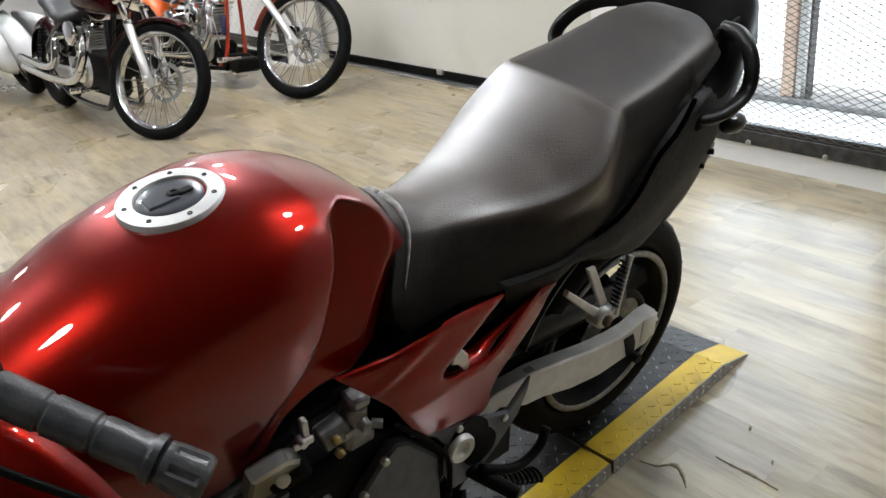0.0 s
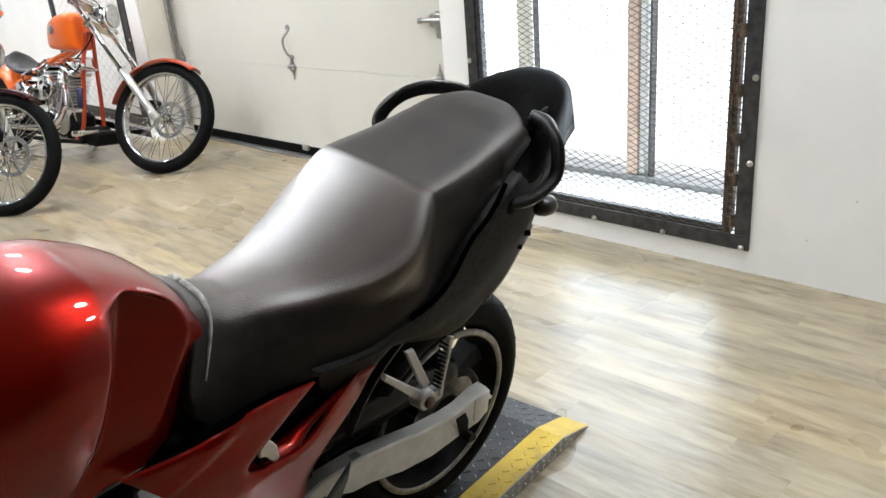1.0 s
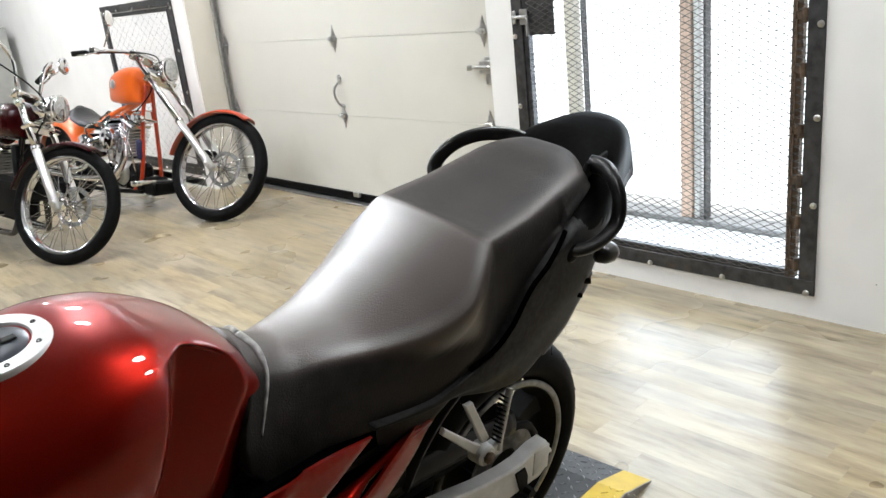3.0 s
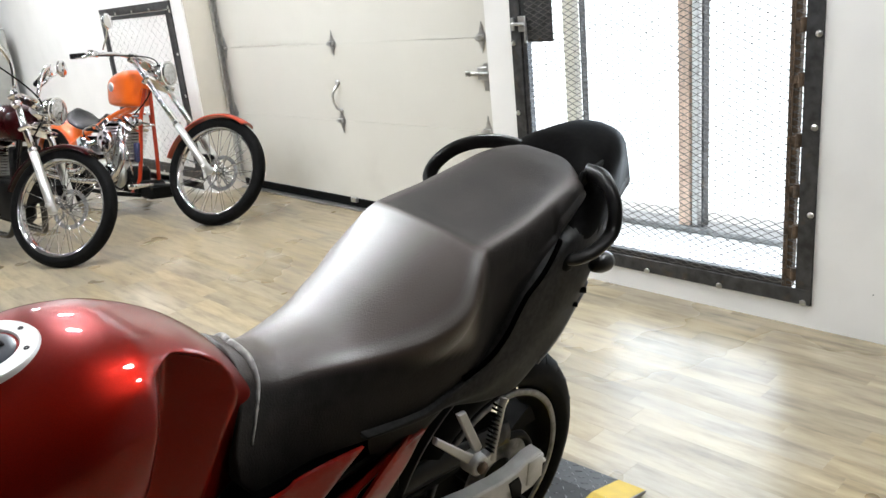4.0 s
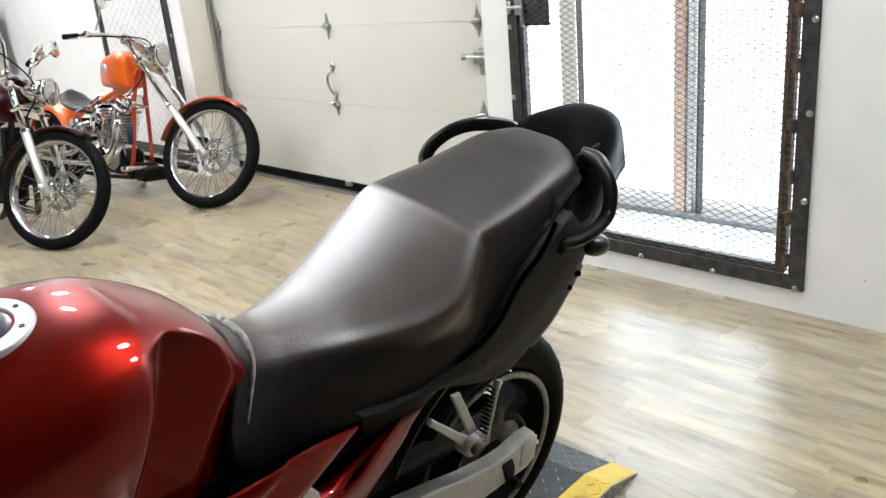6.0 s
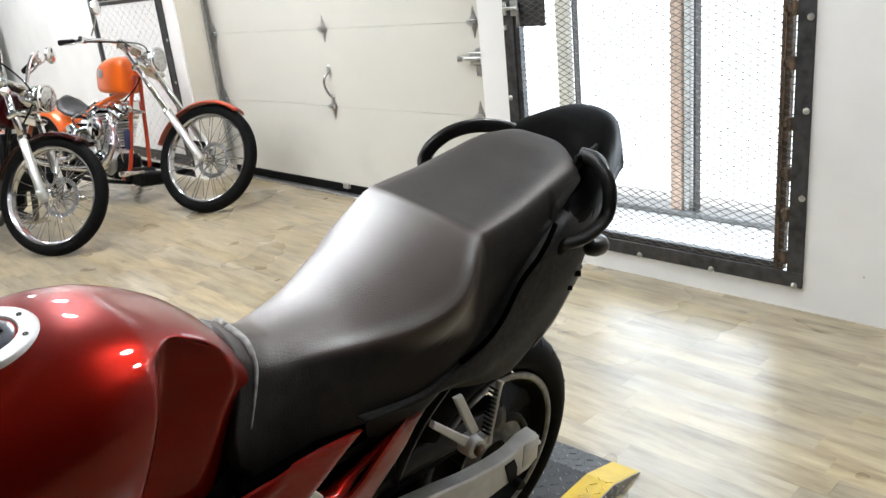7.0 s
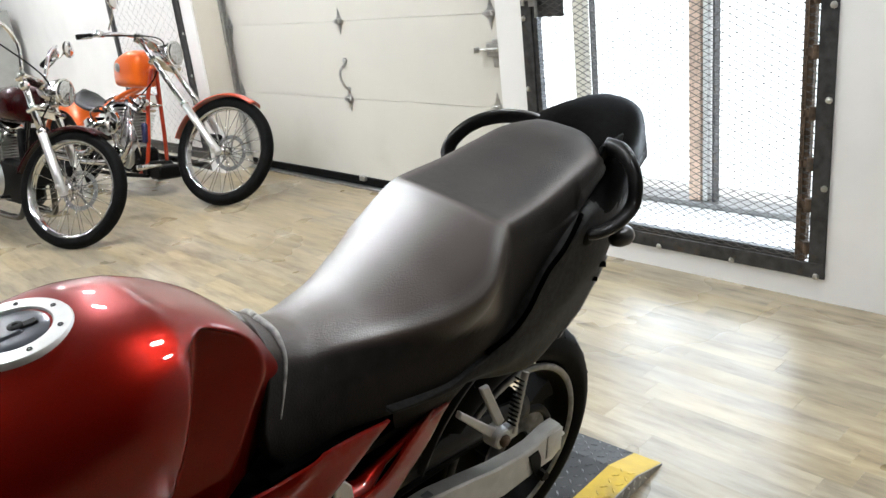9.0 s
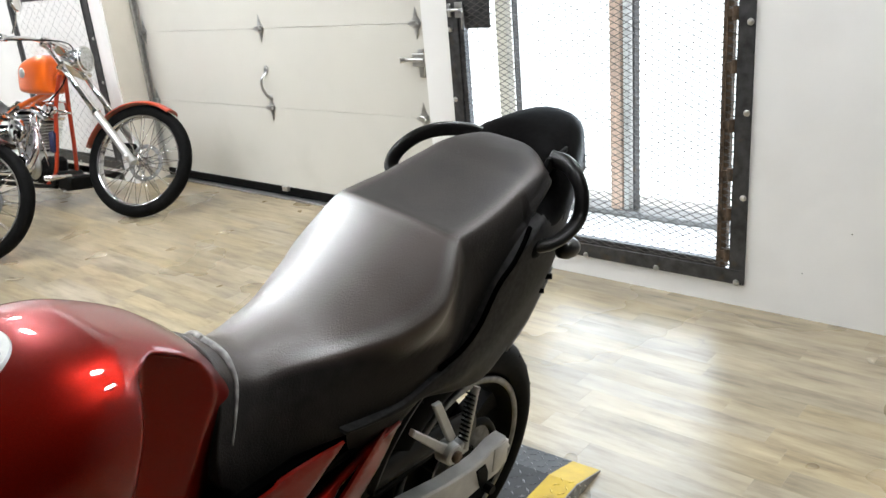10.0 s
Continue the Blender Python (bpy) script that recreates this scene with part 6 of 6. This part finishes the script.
def cruiser():
    b = thing("motorcycle", pose(3.490, 7.520, 0.001, 0, 0, -83.9) @ pose(0, 0, 0, 0, 0.93, 0) @ pose(0, 0, 0, -9), "dark cherry-red cruiser with chrome exhausts and spoked front wheel", "motorcycle", "parked motorcycles")
    R = 0.3695
    S = front_end(b, 1.676, R, 0.080, (1.30, 0, .99), 30.8, MAROON, 0.107, [(1.27, -.10, 1.06), (1.24, -.14, 1.22), (1.18, -.26, 1.31), (1.06, -.37, 1.26), (0.96, -.41, 1.20)], 0.085, (66, 172), 0.36, (0.20, -0.03))
    spoked_wheel(b, "rear_wheel", pose(0, 0, 0.32), 0.32, 0.14, 40)
    part("rear_fender", mesh_of("rear_fender", *arc_fender(0, .32, 0.36, 0.20, radians(10), radians(175), 0.005, 0.09)), MAROON, b, "dark red rear mudguard")
    part("fuel_tank", mesh_of("fuel_tank", *teardrop_tank(0.64, 1.25, .74, 1.0, .155)), MAROON, b, "dark cherry-red tank")
    part("seat", mesh_of("seat", *loft([[(x, w * math.cos(a), z + h * math.sin(a)) for a in np.linspace(0, 2 * math.pi, 26)[:-1]] for x, w, z, h in ((.05, .06, .80, .03), (.10, .12, .79, .06), (.22, .14, .77, .07), (.33, .15, .74, .065), (.45, .17, .70, .06), (.60, .17, .69, .06), (.72, .12, .72, .055), (.82, .06, .75, .03))])), LEATHER, b, "black leather seat")
    for s in (-1, 1):
        part("frame_cradle", mesh_of("frame_cradle", *tube([(.25, s * .12, .30), (.50, s * .12, .16), (1.0, s * .12, .13), (1.16, s * .10, .20), (1.20, s * .06, .60), (1.24, s * .03, .88)], 0.021, 12)), BLACK_GLOSS, b, "black cradle tube")
        part("frame_rail", mesh_of("frame_rail", *tube([(.0, s * .13, .36), (.40, s * .12, .62), (.70, s * .06, .76), (1.22, s * .03, .92)], 0.020, 12)), BLACK_GLOSS, b)
        part("front_indicator", mesh_of("front_indicator", *moved(turned([(0.001, -.03), (0.02, -.025), (0.03, 0), (0.03, .015), (0.001, .022)], 20), pose(1.36, s * .16, .95, 0, 90, 0))), AMBER if s > 0 else CHROME, b, "", S)
        part("mirror", mesh_of("mirror", *join(tube([(1.12, s * .31, 1.215), (1.15, s * .36, 1.27), (1.13, s * .40, 1.31)], 0.006, 8), moved(turned([(0.001, 0), (0.05, .004), (0.058, .014), (0.04, .026), (0.001, .03)], 24), pose(1.13, s * .42, 1.33, 0, 80, 0)))), CHROME, b, "chrome mirror", S)
    v_twin(b, .70, .36)
    exhaust(b, ([(.84, -.09, .60), (.95, -.15, .57), (.97, -.19, .45), (.84, -.215, .31), (.45, -.22, .28), (-.12, -.22, .31)], [(.54, -.09, .58), (.47, -.16, .56), (.52, -.20, .44), (.46, -.215, .37), (.25, -.22, .355), (-.15, -.22, .385)]), 0.028)
    part("gearbox", mesh_of("gearbox", *join(box(.20, -.08, .20, 1.12, .08, .50, 0.03), rod((1.05, -.08, .38), (1.05, .08, .38), 0.10, 24, None, 0.02)), True, 40), BLACK_METAL, b, "black gearbox and frame cover")
    part("radiator_guard", mesh_of("radiator_guard", *box(1.16, -.10, .34, 1.21, .10, .72, 0.015), True, 40), BLACK_METAL, b, "black oil cooler")
    part("horn_cover", mesh_of("horn_cover", *box(.66, .10, .52, .78, .13, .70, 0.02), True, 40), CHROME, b)
    part("oil_tank", mesh_of("oil_tank", *box(.28, -.135, .42, .50, .135, .64, 0.04), True, 40), BLACK_GLOSS, b, "black oil tank")
    part("belt_cover", mesh_of("belt_cover", *box(.25, -.13, .24, .55, -.10, .36, 0.02), True, 40), ALU, b)
    part("footboard", mesh_of("footboard", *join(rod((1.0, -.12, .26), (1.0, -.30, .26), 0.014, 12), rod((1.0, -.22, .26), (1.0, -.31, .26), 0.021, 14, None, 0.003))), CHROME, b, "chrome footpeg")
    part("shock", mesh_of("shock", *join(*[rod((.10 + .025 * k * .5, -.15, .40 + .025 * k), (.10 + .025 * k * .5, -.15, .412 + .025 * k), 0.03, 16) for k in range(9)], rod((.10, -.15, .36), (.22, -.15, .66), 0.014, 12))), BLACK_METAL, b, "black coil shock absorber")
    part("side_stand", mesh_of("side_stand", *tube([(.75, .12, .16), (.70, .27, .08), (.70, .34, .015)], 0.012, 10)), BLACK_METAL, b)
    part("tail_lamp", mesh_of("tail_lamp", *rod((-.36, 0, .50), (-.40, 0, .50), 0.04, 20, 0.035, 0.006)), RED_LENS, b)
    return b


def bagger():
    b = thing("motorcycle", pose(3.47, 8.32, 0, 0, 0, 95) @ pose(0, 0, 0, -8), "white touring motorcycle with hard saddlebags, partly hidden", "motorcycle", "parked motorcycles")
    for nm, x in (("rear_wheel", 0.0), ("front_wheel", 1.62)):
        spoked_wheel(b, nm, pose(x, 0, .32), .32, .14, 28)
    for s in (-1, 1):
        bag = part("saddlebag", mesh_of("saddlebag", *loft([[(x, s * (.16 + .13 * math.sin(v * math.pi) ** .6), z0 + (z1 - z0) * v) for v in np.linspace(0, 1, 16)] + [(x, s * .155, z0 + (z1 - z0) * v) for v in np.linspace(1, 0, 6)] for x, z0, z1 in ((-.46, .40, .52), (-.44, .32, .60), (-.35, .27, .65), (-.1, .27, .67), (.15, .30, .66), (.24, .38, .64), (.26, .45, .58))])), WHITE_GLOSS, b, "white hard saddlebag")
        part("bag_rail", mesh_of("bag_rail", *tube([(-.40, s * .30, .30), (-.1, s * .31, .24), (.22, s * .30, .27), (.30, s * .24, .40)], 0.012, 10)), CHROME, bag)
        part("fork_slider", mesh_of("fork_slider", *rod((1.62, s * .11, .30), (1.32, s * .11, .92), 0.03, 16)), CHROME, b)
        part("side_cover", mesh_of("side_cover", *slab([(.30, .42), (.55, .42), (.58, .60), (.45, .66), (.30, .62)], s * .17, s * .15, 0.006), True, 40), WHITE_GLOSS, b, "white side cover")
    part("rear_fender", mesh_of("rear_fender", *arc_fender(0, .32, .37, .20, radians(0), radians(180), .005, .12)), WHITE_GLOSS, b, "white rear mudguard")
    part("front_fender", mesh_of("front_fender", *arc_fender(1.62, .32, .36, .20, radians(-5), radians(185), .005, .14)), WHITE_GLOSS, b, "white front mudguard")
    part("fuel_tank", mesh_of("fuel_tank", *teardrop_tank(.70, 1.25, .74, 1.0, .16)), WHITE_GLOSS, b, "white tank")
    part("seat", mesh_of("seat", *loft([[(x, w * math.cos(a), z + .07 * math.sin(a)) for a in np.linspace(0, 2 * math.pi, 24)[:-1]] for x, w, z in ((-.2, .10, .86), (.0, .17, .84), (.3, .18, .76), (.6, .17, .72), (.78, .08, .78))])), LEATHER, b, "black touring seat")
    part("engine_block", mesh_of("engine_block", *join(box(.30, -.12, .20, 1.12, .12, .70, 0.04), rod((.75, -.15, .42), (.75, -.10, .42), 0.12, 24, 0.13, 0.01)), True, 40), BLACK_METAL, b, "black engine")
    return b


chopper()
cruiser()
bagger()

# grey steel cabinet against the far wall
cab = thing("storage_cabinet", pose(4.70, 11.3, 0), "tall grey steel storage cabinet against the white wall", "cabinet")
part("body", mesh_of("body", *box(-.25, -.40, 0, .34, .40, 1.46, 0.006), False), CABINET, cab)
for y in (-.20, .20):
    dr = part("door", mesh_of("door", *box(-.268, y - .192, .08, -.252, y + .192, 1.86, 0.004), False), CABINET, cab)
    part("handle", mesh_of("handle", *rod((-.285, y * .25, .95), (-.285, y * .25, 1.10), 0.008, 10)), GALV, dr)

# ---- floor planks, each a piece of its own near the camera ----
def planks():
    pw, pl = 0.092, 0.64
    rnd = random.Random(4)
    shared = mesh_of("plank", *box(-pw / 2 + 0.0001, -pl / 2 + 0.0002, -0.004, pw / 2 - 0.0001, pl / 2 - 0.0002, 0.0), False)
    shared.materials.append(PLANK)
    rest, count = [], 0
    nx = int((DX - 0.05 - ROOM_W) / pw)
    for i in range(nx + 1):
        x = DX - 0.055 - pw / 2 - i * pw
        y = ROOM_S + rnd.uniform(0, pl)
        while y < ROOM_N:
            cy = y + pl / 2
            x1 = min(x + pw / 2, WX if not DOOR[0] < cy < DOOR[1] else DX)
            if 3.1 < x < 5.2 and 0.9 < cy < 8.0 and count < 300:
                part("plank", shared, PLANK, floor, "", pose(x, cy, 0))
                count += 1
            else:
                rest.append(box(x - pw / 2 + 0.0001, y + 0.0002, -0.004, x + pw / 2 - 0.0001, min(y + pl, ROOM_N) - 0.0002, 0.0))
            y += pl
    part("planks", mesh_of("planks", *join(*rest), False), PLANK, floor)["kind"] = "stuff"


planks()


# ---- small damage ----
def floor_tear(points, wide):
    """A split in the vinyl, its dark edge curled up a little."""
    rnd = random.Random(len(points) + int(wide * 1e5))
    pts = spline([(x, y, 0) for x, y in points], 5)
    rings = []
    for i, q in enumerate(pts):
        u = i / (len(pts) - 1)
        w = wide * (0.25 + math.sin(u * math.pi)) * rnd.uniform(0.6, 1.2)
        rings.append([(q.x - w, q.y, 0.0004), (q.x - w * 0.2, q.y, 0.0022 + 0.002 * rnd.random()), (q.x + w, q.y, 0.0006), (q.x + w, q.y, 0.0002), (q.x - w, q.y, 0.0002)])
    tear = part("floor_tear", mesh_of("floor_tear", *loft(rings)), TORN)
    return tagged(tear, "dark curled split in the vinyl plank floor", "floor damage", "floor tears")


floor_tear([(3.315, 1.76), (3.33, 1.721), (3.36, 1.695), (3.344, 1.659), (3.315, 1.628)], 0.006)
floor_tear([(3.449, 1.639), (3.45, 1.587), (3.452, 1.537), (3.448, 1.479)], 0.0042)
floor_tear([(3.586, 1.634), (3.594, 1.64), (3.602, 1.647)], 0.006)
floor_tear([(3.512, 1.530), (3.52, 1.535), (3.527, 1.541)], 0.005)
for y, z in ((1.685, .185), (1.525, .366)):
    mark = part("wall_mark", mesh_of("wall_mark", *moved(turned([(0.0001, 0.001), (0.0022, 0.001), (0.003, 0)], 10), pose(WX, y, z, 0, -90, 0))), CABINET)
    tagged(mark, "small dark chip in the white wall paint", "wall mark", "wall marks")
